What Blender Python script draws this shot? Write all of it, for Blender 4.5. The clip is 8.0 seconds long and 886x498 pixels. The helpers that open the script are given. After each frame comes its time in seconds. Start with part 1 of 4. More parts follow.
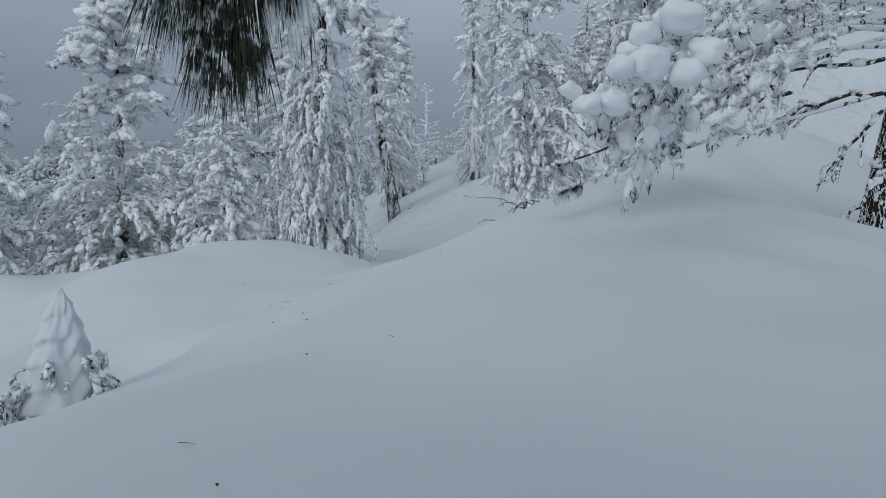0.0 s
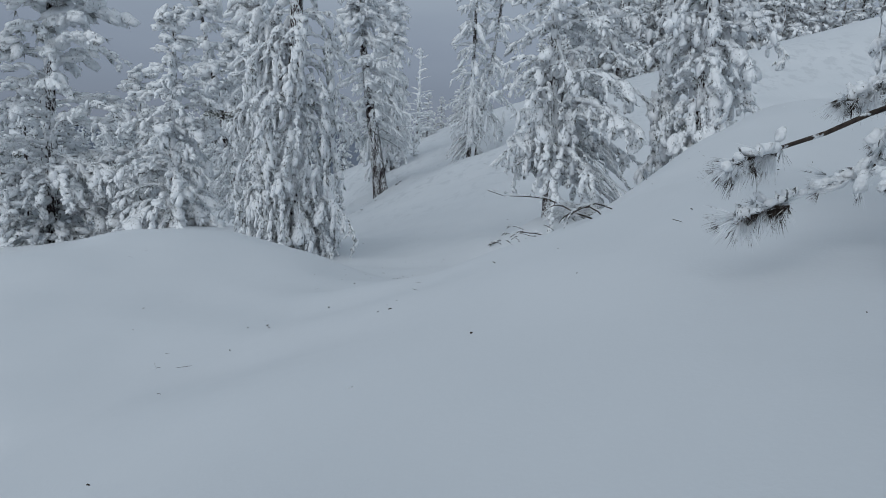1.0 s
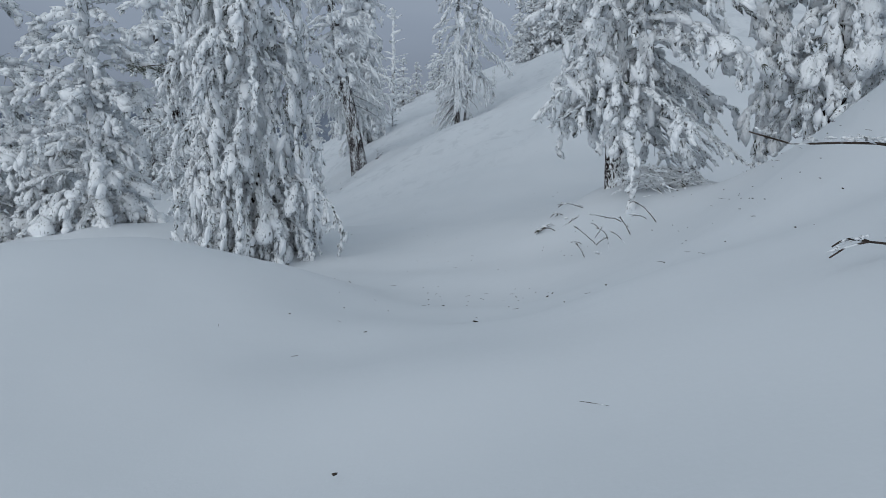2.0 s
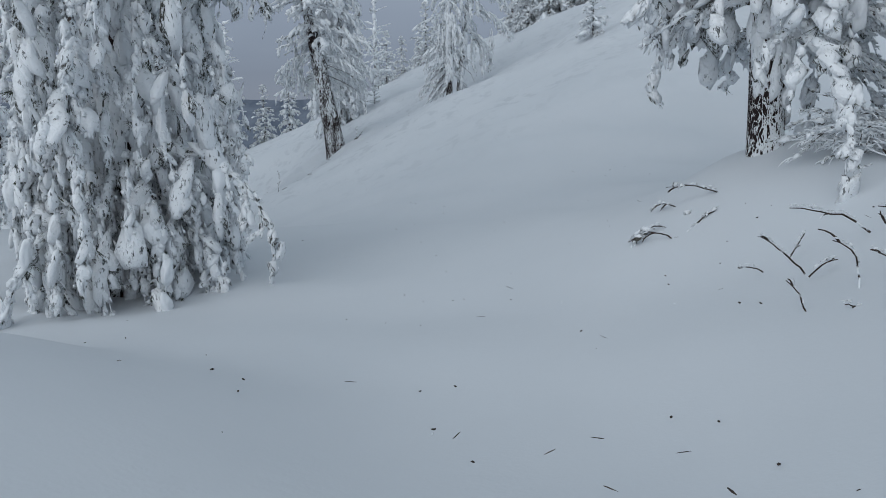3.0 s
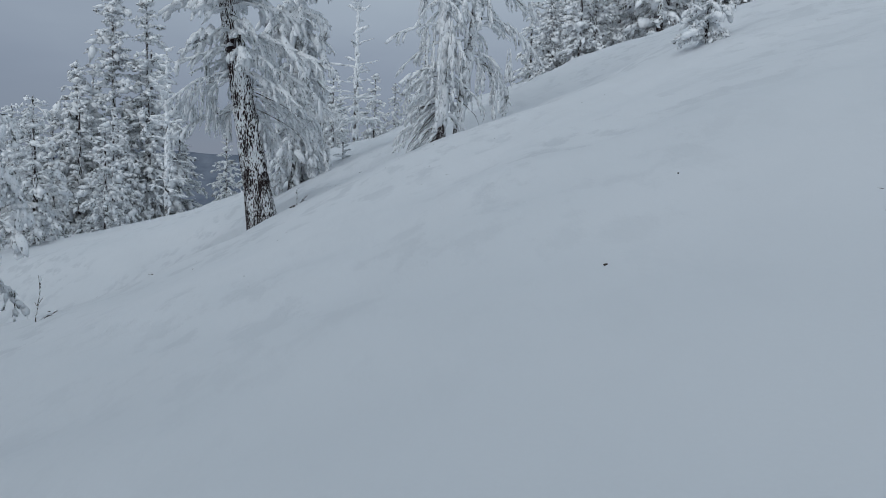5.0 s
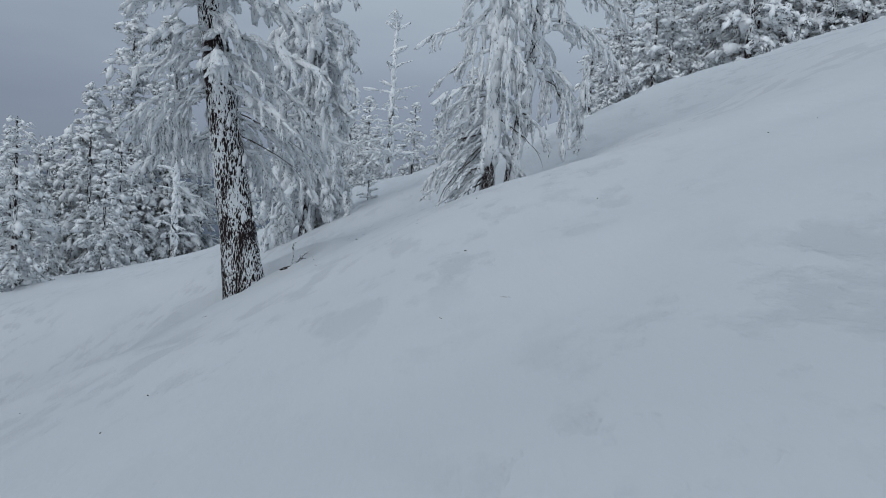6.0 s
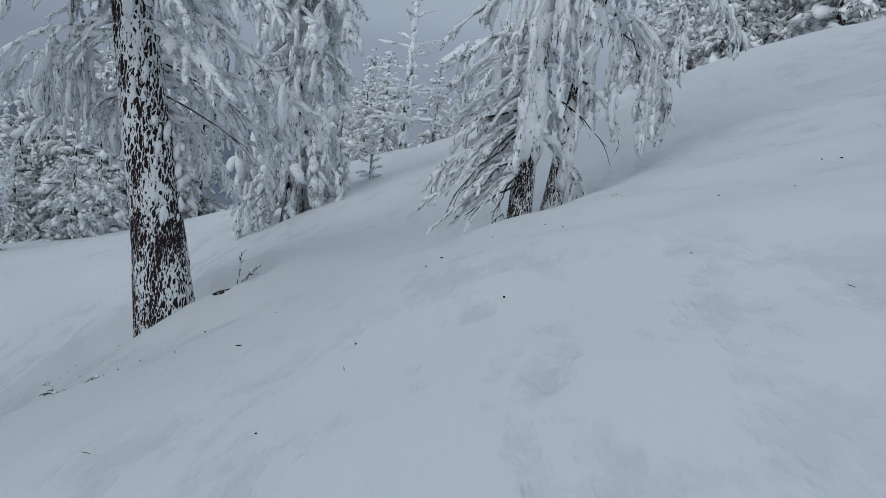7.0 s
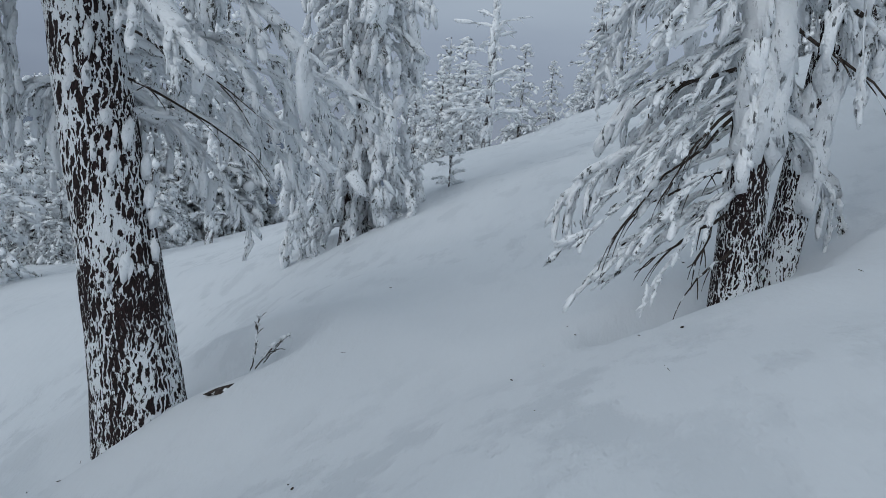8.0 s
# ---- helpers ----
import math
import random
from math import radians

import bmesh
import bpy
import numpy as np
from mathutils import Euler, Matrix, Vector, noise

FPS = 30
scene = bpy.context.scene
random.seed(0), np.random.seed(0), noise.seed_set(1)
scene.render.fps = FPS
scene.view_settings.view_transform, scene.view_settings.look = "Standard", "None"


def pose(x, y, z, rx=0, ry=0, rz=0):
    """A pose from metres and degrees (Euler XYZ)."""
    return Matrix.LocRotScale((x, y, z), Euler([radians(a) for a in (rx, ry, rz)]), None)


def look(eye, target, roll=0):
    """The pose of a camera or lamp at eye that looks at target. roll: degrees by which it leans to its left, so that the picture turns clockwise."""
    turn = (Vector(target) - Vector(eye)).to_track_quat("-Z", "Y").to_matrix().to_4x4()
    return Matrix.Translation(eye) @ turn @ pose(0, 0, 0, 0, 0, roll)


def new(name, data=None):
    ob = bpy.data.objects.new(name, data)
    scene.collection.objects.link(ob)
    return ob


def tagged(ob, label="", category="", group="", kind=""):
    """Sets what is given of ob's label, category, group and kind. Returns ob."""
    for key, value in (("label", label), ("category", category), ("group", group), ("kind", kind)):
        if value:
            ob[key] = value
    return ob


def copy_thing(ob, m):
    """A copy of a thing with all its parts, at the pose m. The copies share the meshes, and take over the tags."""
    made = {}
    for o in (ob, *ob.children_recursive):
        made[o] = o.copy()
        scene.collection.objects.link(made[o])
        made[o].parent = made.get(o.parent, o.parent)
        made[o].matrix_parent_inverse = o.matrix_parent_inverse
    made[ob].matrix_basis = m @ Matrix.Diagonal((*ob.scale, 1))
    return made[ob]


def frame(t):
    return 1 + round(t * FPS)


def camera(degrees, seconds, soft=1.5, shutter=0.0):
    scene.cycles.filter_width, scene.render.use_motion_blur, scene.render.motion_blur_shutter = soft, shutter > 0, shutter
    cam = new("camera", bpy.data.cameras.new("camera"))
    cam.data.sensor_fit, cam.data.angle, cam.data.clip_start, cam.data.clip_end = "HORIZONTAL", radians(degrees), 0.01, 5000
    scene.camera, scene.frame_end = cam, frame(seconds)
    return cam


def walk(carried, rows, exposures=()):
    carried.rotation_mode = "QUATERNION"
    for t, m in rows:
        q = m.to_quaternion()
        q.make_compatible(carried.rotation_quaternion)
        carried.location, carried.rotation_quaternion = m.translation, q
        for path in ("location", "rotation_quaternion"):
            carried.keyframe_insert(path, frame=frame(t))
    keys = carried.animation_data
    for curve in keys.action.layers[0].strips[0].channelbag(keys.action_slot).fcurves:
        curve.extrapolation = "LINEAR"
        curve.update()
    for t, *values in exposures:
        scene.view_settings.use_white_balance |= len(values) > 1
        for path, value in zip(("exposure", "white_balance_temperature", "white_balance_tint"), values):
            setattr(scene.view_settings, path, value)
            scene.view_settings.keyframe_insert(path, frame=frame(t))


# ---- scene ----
cam = camera(58.6, 8.0, soft=0.5)
METRES, EYE, TILT, LEAN, TURN = 46.0, 1.1, -6.0, 0.0, 0.0
ROWS = [
    (0.0, 0.0, 0.0, 0.0, -0.0, 0.0, -0.0),
    (0.5, -0.0011, 0.0521, 0.0059, -0.47, -0.93, -1.93),
    (1.0, -0.006, 0.1044, 0.0117, -1.09, -1.94, -2.61),
    (2.5, -0.0253, 0.282, 0.0127, -3.83, -4.52, 1.38),
    (3.0, -0.0188, 0.3485, 0.0129, -3.93, -4.83, 1.39),
    (3.5, -0.0071, 0.4168, 0.0142, -3.72, -4.35, 0.71),
    (4.0, 0.0017, 0.4864, 0.0147, -4.45, -2.96, 0.2),
    (5.5, 0.0183, 0.7009, 0.0458, -2.57, 1.3, -2.78),
    (6.0, 0.0213, 0.7668, 0.0572, -0.62, 2.23, -3.41),
    (6.5, 0.0247, 0.8282, 0.0707, -0.15, 1.8, -4.96),
    (7.0, 0.0255, 0.8848, 0.0833, 1.14, -0.72, -6.41),
    (7.5, 0.0195, 0.9359, 0.0901, 3.2, -0.19, -6.45),
    (8.0, 0.0112, 0.9872, 0.0947, 6.78, -1.54, -5.09),
]
walk(cam, [(t, pose(0, 0, EYE, TILT, LEAN, TURN) @ pose(METRES * x, METRES * y, METRES * z, 90 + pitch, roll, yaw)) for t, x, y, z, yaw, pitch, roll in ROWS],
     [(0.0, -0.06), (1.0, -0.04), (2.5, 0.05), (3.5, 0.05), (4.0, 0.07), (5.5, 0.05), (6.5, 0.04), (7.5, 0.12), (8.0, 0.16)])

# ---- light: an overcast winter sky, brighter overhead, slate blue towards the valley ----
world = bpy.data.worlds.new("overcast_sky")
scene.world = world
world.use_nodes = True
wn, wl = world.node_tree.nodes, world.node_tree.links
wn.clear()
w_out = wn.new("ShaderNodeOutputWorld")
w_bg = wn.new("ShaderNodeBackground")
w_sky = wn.new("ShaderNodeTexSky")
w_sky.sky_type = "NISHITA"
w_sky.sun_disc = False
w_sky.sun_elevation, w_sky.sun_rotation = radians(25), radians(-145)
w_sky.altitude = 2200
w_hsv = wn.new("ShaderNodeHueSaturation")
w_hsv.inputs["Saturation"].default_value = 0.35
wl.new(w_sky.outputs[0], w_hsv.inputs["Color"])
w_tc = wn.new("ShaderNodeTexCoord")
w_sep = wn.new("ShaderNodeSeparateXYZ")
wl.new(w_tc.outputs["Generated"], w_sep.inputs[0])
w_map = wn.new("ShaderNodeMapping")
w_map.inputs["Scale"].default_value = (1.0, 1.0, 4.0)
wl.new(w_tc.outputs["Generated"], w_map.inputs[0])
w_noise = wn.new("ShaderNodeTexNoise")
w_noise.inputs["Scale"].default_value = 2.2
w_noise.inputs["Detail"].default_value = 5
wl.new(w_map.outputs[0], w_noise.inputs["Vector"])
w_add = wn.new("ShaderNodeMath")
w_add.operation = "MULTIPLY_ADD"
w_add.inputs[1].default_value = 0.16
wl.new(w_noise.outputs["Fac"], w_add.inputs[0])
wl.new(w_sep.outputs["Z"], w_add.inputs[2])
w_ramp = wn.new("ShaderNodeValToRGB")
w_ramp.color_ramp.elements[0].position, w_ramp.color_ramp.elements[0].color = 0.10, (1.2, 1.55, 2.25, 1)
w_ramp.color_ramp.elements[1].position, w_ramp.color_ramp.elements[1].color = 0.36, (3.5, 4.2, 4.9, 1)
w_el = w_ramp.color_ramp.elements.new(0.20)
w_el.color = (1.9, 2.35, 3.1, 1)
w_el = w_ramp.color_ramp.elements.new(0.9)
w_el.color = (3.1, 3.7, 4.3, 1)
wl.new(w_add.outputs[0], w_ramp.inputs[0])
w_mix = wn.new("ShaderNodeMix")
w_mix.data_type = "RGBA"
w_mix.inputs["Factor"].default_value = 0.9
wl.new(w_hsv.outputs[0], w_mix.inputs["A"])
wl.new(w_ramp.outputs[0], w_mix.inputs["B"])
wl.new(w_mix.outputs["Result"], w_bg.inputs["Color"])
w_bg.inputs["Strength"].default_value = 0.108
wl.new(w_bg.outputs[0], w_out.inputs["Surface"])

sun = new("sun", bpy.data.lights.new("sun", "SUN"))
sun.data.energy, sun.data.angle, sun.data.color = 1.15, radians(80), (0.95, 0.967, 0.972)
sun.matrix_world = look((-18, -2, 19), (0, 26, 0))


# ---- materials ----
def material(name, rough=0.7):
    m = bpy.data.materials.new(name)
    m.use_nodes = True
    b = m.node_tree.nodes["Principled BSDF"]
    b.inputs["Roughness"].default_value = rough
    b.inputs["Specular IOR Level"].default_value = 0.25
    return m, m.node_tree.nodes, m.node_tree.links, b


def tex_noise(n, l, scale, detail=4.0, rough=0.55, stretch=None, kind="Object"):
    tc = n.new("ShaderNodeTexCoord")
    mp = n.new("ShaderNodeMapping")
    mp.inputs["Scale"].default_value = stretch or (1, 1, 1)
    l.new(tc.outputs[kind], mp.inputs[0])
    t = n.new("ShaderNodeTexNoise")
    t.inputs["Scale"].default_value, t.inputs["Detail"].default_value, t.inputs["Roughness"].default_value = scale, detail, rough
    l.new(mp.outputs[0], t.inputs["Vector"])
    return t.outputs["Fac"]


def ramp(n, l, fac, stops):
    r = n.new("ShaderNodeValToRGB")
    while len(r.color_ramp.elements) < len(stops):
        r.color_ramp.elements.new(0.5)
    for e, (at, c) in zip(r.color_ramp.elements, stops):
        e.position, e.color = at, (*c, 1) if len(c) == 3 else c
    l.new(fac, r.inputs[0])
    return r.outputs[0]


def blend(n, l, fac, a, b, mode="MIX"):
    x = n.new("ShaderNodeMix")
    x.data_type, x.blend_type = "RGBA", mode
    if isinstance(fac, float):
        x.inputs["Factor"].default_value = fac
    else:
        l.new(fac, x.inputs["Factor"])
    for sock, v in (("A", a), ("B", b)):
        if isinstance(v, tuple):
            x.inputs[sock].default_value = (*v, 1)
        else:
            l.new(v, x.inputs[sock])
    return x.outputs["Result"]


def relief(n, l, b, layers):
    last = None
    for fac, strength, dist in layers:
        k = n.new("ShaderNodeBump")
        k.inputs["Strength"].default_value, k.inputs["Distance"].default_value = strength, dist
        l.new(fac, k.inputs["Height"])
        if last:
            l.new(last, k.inputs["Normal"])
        last = k.outputs[0]
    l.new(last, b.inputs["Normal"])


def make_snow_ground():
    m, n, l, b = material("snow_cover", 0.75)
    big = tex_noise(n, l, 0.35, 3)
    fine = tex_noise(n, l, 40, 3)
    wind = tex_noise(n, l, 1.2, 3, 0.5, (0.9, 1.1, 1))
    comb = tex_noise(n, l, 2.6, 4, 0.6, (2.2, 0.5, 1))
    # patches of bared wind crust on the upper slope, a shade greyer than the fresh snow
    crust = ramp(n, l, tex_noise(n, l, 1.5, 5, 0.6, (1.5, 0.7, 1)), [(0.51, (0, 0, 0)), (0.61, (1, 1, 1))])
    where = ramp(n, l, tex_noise(n, l, 0.22, 2), [(0.40, (0, 0, 0)), (0.55, (1, 1, 1))])
    crust = blend(n, l, 1.0, crust, where, "MULTIPLY")
    place = n.new("ShaderNodeTexCoord")
    axis = n.new("ShaderNodeSeparateXYZ")
    l.new(place.outputs["Object"], axis.inputs[0])
    upper = n.new("ShaderNodeMapRange")
    upper.inputs["From Min"].default_value, upper.inputs["From Max"].default_value = 31, 38
    l.new(axis.outputs["Y"], upper.inputs["Value"])
    crust = blend(n, l, 1.0, crust, upper.outputs[0], "MULTIPLY")
    comb = blend(n, l, 1.0, comb, upper.outputs[0], "MULTIPLY")
    fresh = ramp(n, l, big, [(0.3, (0.645, 0.68, 0.717)), (0.7, (0.685, 0.715, 0.75))])
    l.new(blend(n, l, crust, fresh, (0.59, 0.623, 0.66)), b.inputs["Base Color"])
    relief(n, l, b, [(wind, 0.28, 0.06), (crust, 0.5, -0.025), (comb, 0.45, 0.06), (fine, 0.15, 0.01)])
    return m


def make_rime(name, scale, bare):
    """Wind-packed rime: matt white, crumbly, with a few grey needle tips frozen into it."""
    m, n, l, b = material(name, 0.85)
    big = tex_noise(n, l, 2.5, 3)
    fine = tex_noise(n, l, scale, 4, 0.65)
    coarse = tex_noise(n, l, scale * 0.4, 3, 0.6)
    white = ramp(n, l, big, [(0.3, (0.88, 0.912, 0.945)), (0.7, (0.92, 0.94, 0.962))])
    dark = ramp(n, l, tex_noise(n, l, 7, 2), [(0.35, (0.07, 0.075, 0.078)), (0.7, (0.24, 0.255, 0.265))])
    streak = tex_noise(n, l, scale * 0.9, 3, 0.6, (1.0, 1.0, 0.3))
    where = ramp(n, l, tex_noise(n, l, scale * 0.16, 3, 0.6), [(0.46, (0, 0, 0)), (0.56, (1, 1, 1))])
    mask = ramp(n, l, streak, [(bare - 0.03, (0, 0, 0)), (bare + 0.03, (1, 1, 1))])
    mask = blend(n, l, 1.0, mask, where, "MULTIPLY")
    l.new(blend(n, l, mask, white, dark), b.inputs["Base Color"])
    relief(n, l, b, [(coarse, 0.7, min(1.2 / scale, 0.05)), (fine, 0.8, min(0.6 / scale, 0.03))])
    return m


def make_packed(name):
    """Snow settled into smooth pillows, faintly pitted."""
    m, n, l, b = material(name, 0.8)
    big = tex_noise(n, l, 3.0, 3)
    soft = tex_noise(n, l, 14, 3, 0.5)
    pits = tex_noise(n, l, 70, 3, 0.6)
    l.new(ramp(n, l, big, [(0.3, (0.80, 0.832, 0.865)), (0.7, (0.87, 0.893, 0.918))]), b.inputs["Base Color"])
    relief(n, l, b, [(soft, 0.35, 0.03), (pits, 0.3, 0.004)])
    return m


def make_bark(name, gap, scale):
    """Long dark plates of bark in a net of snow that fills the furrows."""
    m, n, l, b = material(name, 0.85)
    tc = n.new("ShaderNodeTexCoord")
    warp = n.new("ShaderNodeTexNoise")
    warp.inputs["Scale"].default_value, warp.inputs["Detail"].default_value = 9, 3
    l.new(tc.outputs["Object"], warp.inputs["Vector"])
    moved = n.new("ShaderNodeVectorMath")
    moved.operation = "MULTIPLY_ADD"
    moved.inputs[1].default_value = (0.11, 0.11, 0.3)
    l.new(warp.outputs["Color"], moved.inputs[0])
    l.new(tc.outputs["Object"], moved.inputs[2])
    flat = n.new("ShaderNodeMapping")
    flat.inputs["Scale"].default_value = (1, 1, 0.2)
    l.new(moved.outputs[0], flat.inputs[0])
    cell = n.new("ShaderNodeTexVoronoi")
    cell.feature = "DISTANCE_TO_EDGE"
    cell.inputs["Scale"].default_value = scale
    l.new(flat.outputs[0], cell.inputs["Vector"])
    patch = tex_noise(n, l, 2.2, 3, 0.55, (1, 1, 0.4))
    grain = tex_noise(n, l, scale * 5, 3, 0.6, (1, 1, 0.3))
    fleck = tex_noise(n, l, scale * 2.4, 5, 0.72, (1, 1, 0.28))
    level = n.new("ShaderNodeMath")
    level.operation = "MULTIPLY_ADD"
    level.inputs[1].default_value = -0.85
    l.new(patch, level.inputs[0])
    l.new(cell.outputs["Distance"], level.inputs[2])
    level2 = n.new("ShaderNodeMath")
    level2.operation = "MULTIPLY_ADD"
    level2.inputs[1].default_value = -0.95
    l.new(fleck, level2.inputs[0])
    l.new(level.outputs[0], level2.inputs[2])
    lift = n.new("ShaderNodeMath")
    lift.inputs[1].default_value = 0.90
    l.new(level2.outputs[0], lift.inputs[0])
    brown = ramp(n, l, grain, [(0.3, (0.011, 0.008, 0.009)), (0.55, (0.026, 0.016, 0.016)), (0.78, (0.085, 0.042, 0.038))])
    mask = ramp(n, l, lift.outputs[0], [(gap - 0.012, (1, 1, 1)), (gap + 0.012, (0, 0, 0))])
    l.new(blend(n, l, mask, brown, (0.84, 0.865, 0.89)), b.inputs["Base Color"])
    relief(n, l, b, [(mask, 0.8, 0.03), (grain, 0.6, 0.02)])
    return m


def make_twig(name, snow_at):
    m, n, l, b = material(name, 0.8)
    mask = ramp(n, l, tex_noise(n, l, 9, 3), [(snow_at - 0.03, (0, 0, 0)), (snow_at + 0.03, (1, 1, 1))])
    bark = ramp(n, l, tex_noise(n, l, 30, 3), [(0.3, (0.02, 0.016, 0.014)), (0.7, (0.075, 0.055, 0.045))])
    l.new(blend(n, l, mask, bark, (0.82, 0.85, 0.88)), b.inputs["Base Color"])
    relief(n, l, b, [(mask, 0.6, 0.02)])
    return m


def make_needles():
    m, n, l, b = material("needles", 0.6)
    green = ramp(n, l, tex_noise(n, l, 6, 2), [(0.3, (0.03, 0.04, 0.027)), (0.7, (0.085, 0.09, 0.06))])
    frost = ramp(n, l, tex_noise(n, l, 38, 2), [(0.54, (0, 0, 0)), (0.6, (1, 1, 1))])
    l.new(blend(n, l, frost, green, (0.8, 0.83, 0.86)), b.inputs["Base Color"])
    return m


def make_foliage(name, scale, snow_at):
    """Matted needles and twigs with frost in the gaps."""
    m, n, l, b = material(name, 0.8)
    needle = ramp(n, l, tex_noise(n, l, scale, 3, 0.6), [(0.3, (0.035, 0.038, 0.034)), (0.7, (0.12, 0.118, 0.105))])
    frost = ramp(n, l, tex_noise(n, l, scale * 1.3, 4, 0.7, (1, 1, 0.4)), [(snow_at - 0.04, (0, 0, 0)), (snow_at + 0.04, (1, 1, 1))])
    l.new(blend(n, l, frost, needle, (0.8, 0.83, 0.86)), b.inputs["Base Color"])
    relief(n, l, b, [(frost, 0.8, 0.02)])
    return m


SNOW = make_snow_ground()
RIME = make_rime("rimed_snow", 34, 0.60)
PACKED = make_packed("packed_snow")
RIME_FAR = make_rime("rimed_snow_distant", 9, 0.60)
BARK = make_bark("snow_plastered_bark", 0.105, 18)
BARK_FINE = make_bark("snow_plastered_fine_bark", 0.105, 32)
BARK_FAR = make_bark("snow_plastered_bark_distant", 0.11, 9)
TWIG = make_twig("frosted_twig", 0.39)
TWIG_DARK = make_twig("dark_twig", 0.6)
TWIG_RIME = make_twig("rimed_twig", 0.41)
FOLIAGE = make_foliage("matted_needles", 42, 0.49)
FOLIAGE_FAR = make_foliage("matted_needles_distant", 10, 0.49)
NEEDLE = make_needles()
NEEDLE_RIME = make_twig("rimed_needles", 0.47)


# ---- mesh helpers ----
def mesh_object(name, verts, faces, mat, smooth=True):
    """faces: an n x 3 or n x 4 array."""
    verts, faces = np.asarray(verts, np.float32), np.asarray(faces, np.int32)
    me = bpy.data.meshes.new(name)
    k = faces.shape[1]
    me.vertices.add(len(verts))
    me.vertices.foreach_set("co", verts.ravel())
    me.loops.add(faces.size)
    me.loops.foreach_set("vertex_index", faces.ravel())
    me.polygons.add(len(faces))
    me.polygons.foreach_set("loop_start", np.arange(0, faces.size, k, dtype=np.int32))
    me.polygons.foreach_set("loop_total", np.full(len(faces), k, np.int32))
    me.polygons.foreach_set("use_smooth", np.full(len(faces), smooth))
    me.update(calc_edges=True)
    me.materials.append(mat)
    return new(name, me)


def child(ob, parent, label=""):
    ob.parent = parent
    return tagged(ob, label)


# ---- the snow-covered hillside ----
KNOT_Y = (-10, 0, 7, 13, 20, 26, 33, 40, 47, 54, 64, 80, 130)
TRAIL_Z = (0.48, 0.1, -0.12, -0.67, -1.74, -1.6, -1.45, -1.18, -1.02, -1.61, -0.34, 1.47, -0.25)
CROSS_SLOPE = (0.2, 0.15, 0.17, 0.21, 0.32, 0.16, 0.35, 0.39, 0.39, 0.43, 0.34, 0.47, 0.29)
UPHILL_BEND = (-0.17, -0.26, -0.31, -0.37, -0.25, -0.19, -0.13, -0.02, 0.16, 0.18, 0.13, -0.08, 0.04)
DOWNHILL_BEND = (-0.1, -0.14, -0.18, -0.14, 0.2, 0.24, 0.18, 0.24, -0.07, -0.18, -0.12, -0.04, -0.25)
VALLEY_MOUNDS = [  # x, y, half widths, height
    (5.5, 6, 3, 3, -0.46),
    (-1.5, 6, 2, 3, 0.04),
    (-3.8, 7.5, 2.5, 3, -0.5),
    (2.5, 9.5, 2, 2.5, 0.08),
    (1, 10, 4, 4, 0.49),
    (-2.5, 11, 2.5, 3, -0.22),
    (-10, 11, 4, 4, 0.11),
    (3.5, 13, 3, 4, 0.57),
]
LOWER_MOUNDS = [  # x, y, half widths, height
    (2.9, 23.0, 1.3, 1.0, 0.42),
    (7.6, 16.8, 3.0, 3.2, 1.9),
    (6, 14, 4, 4, -0.03),
    (4, 16, 2.5, 3, 0.77),
    (-7, 17, 4, 4.5, 1.97),
    (-2, 17.5, 2, 2.5, 0.25),
    (1.8, 18.5, 1.8, 2, -0.19),
    (5, 18.5, 2, 2.5, 0.73),
    (-5, 19.5, 2.5, 2.5, 0.6),
    (-3.5, 20, 2.5, 3, 0.7),
    (2.8, 22, 2.5, 3, 0.31),
    (9, 22, 5, 5, 0.07),
    (2.9, 23.2, 1.3, 1.8, 0.12),
]
UPPER_MOUNDS = [  # x, y, half widths, height
    (-6, 28, 3, 4, 0.49),
    (6, 28, 4, 4, -0.29),
    (-2, 33, 4, 5, -0.22),
    (-10, 34, 4, 4, 0.04),
    (8, 36, 6, 6, 0.59),
    (-7, 38, 3, 4, -0.75),
    (-9, 40, 5, 6, 0.83),
    (-7, 45, 4, 5, -0.7),
    (12, 45, 5, 6, 0.04),
    (1.5, 46, 3, 4, 0.52),
    (7, 46, 4, 5, 0.53),
    (4, 47, 3, 3, -0.29),
    (-1.5, 47, 2.5, 3, 0.12),
    (-5.5, 47.5, 2.5, 3, -0.03),
    (-17, 27, 5, 6, -1.3),
    (-12.5, 26, 3, 3.5, -0.45),
    (-23, 40, 7, 8, -1.6),
]
PINE_MOUNDS = [  # x, y, half widths, height
    (2.2, 48.8, 1.6, 1.8, 0.11),
    (-5, 50, 3, 4, -0.09),
    (1, 50, 2.5, 2.5, 0.06),
    (3.5, 52, 3, 3, 0.41),
    (-9, 52, 5, 5, -0.08),
    (-3.6, 52.5, 2, 2.5, 0.07),
    (-1.8, 53.5, 1.6, 2, 0.33),
    (10, 54, 5, 6, 0.33),
    (-3, 56, 4, 4, 0.84),
    (-2.3, 53.7, 1.5, 1.5, 0.2),
    (-4.8, 53.9, 1.9, 1.9, 0.6),
]
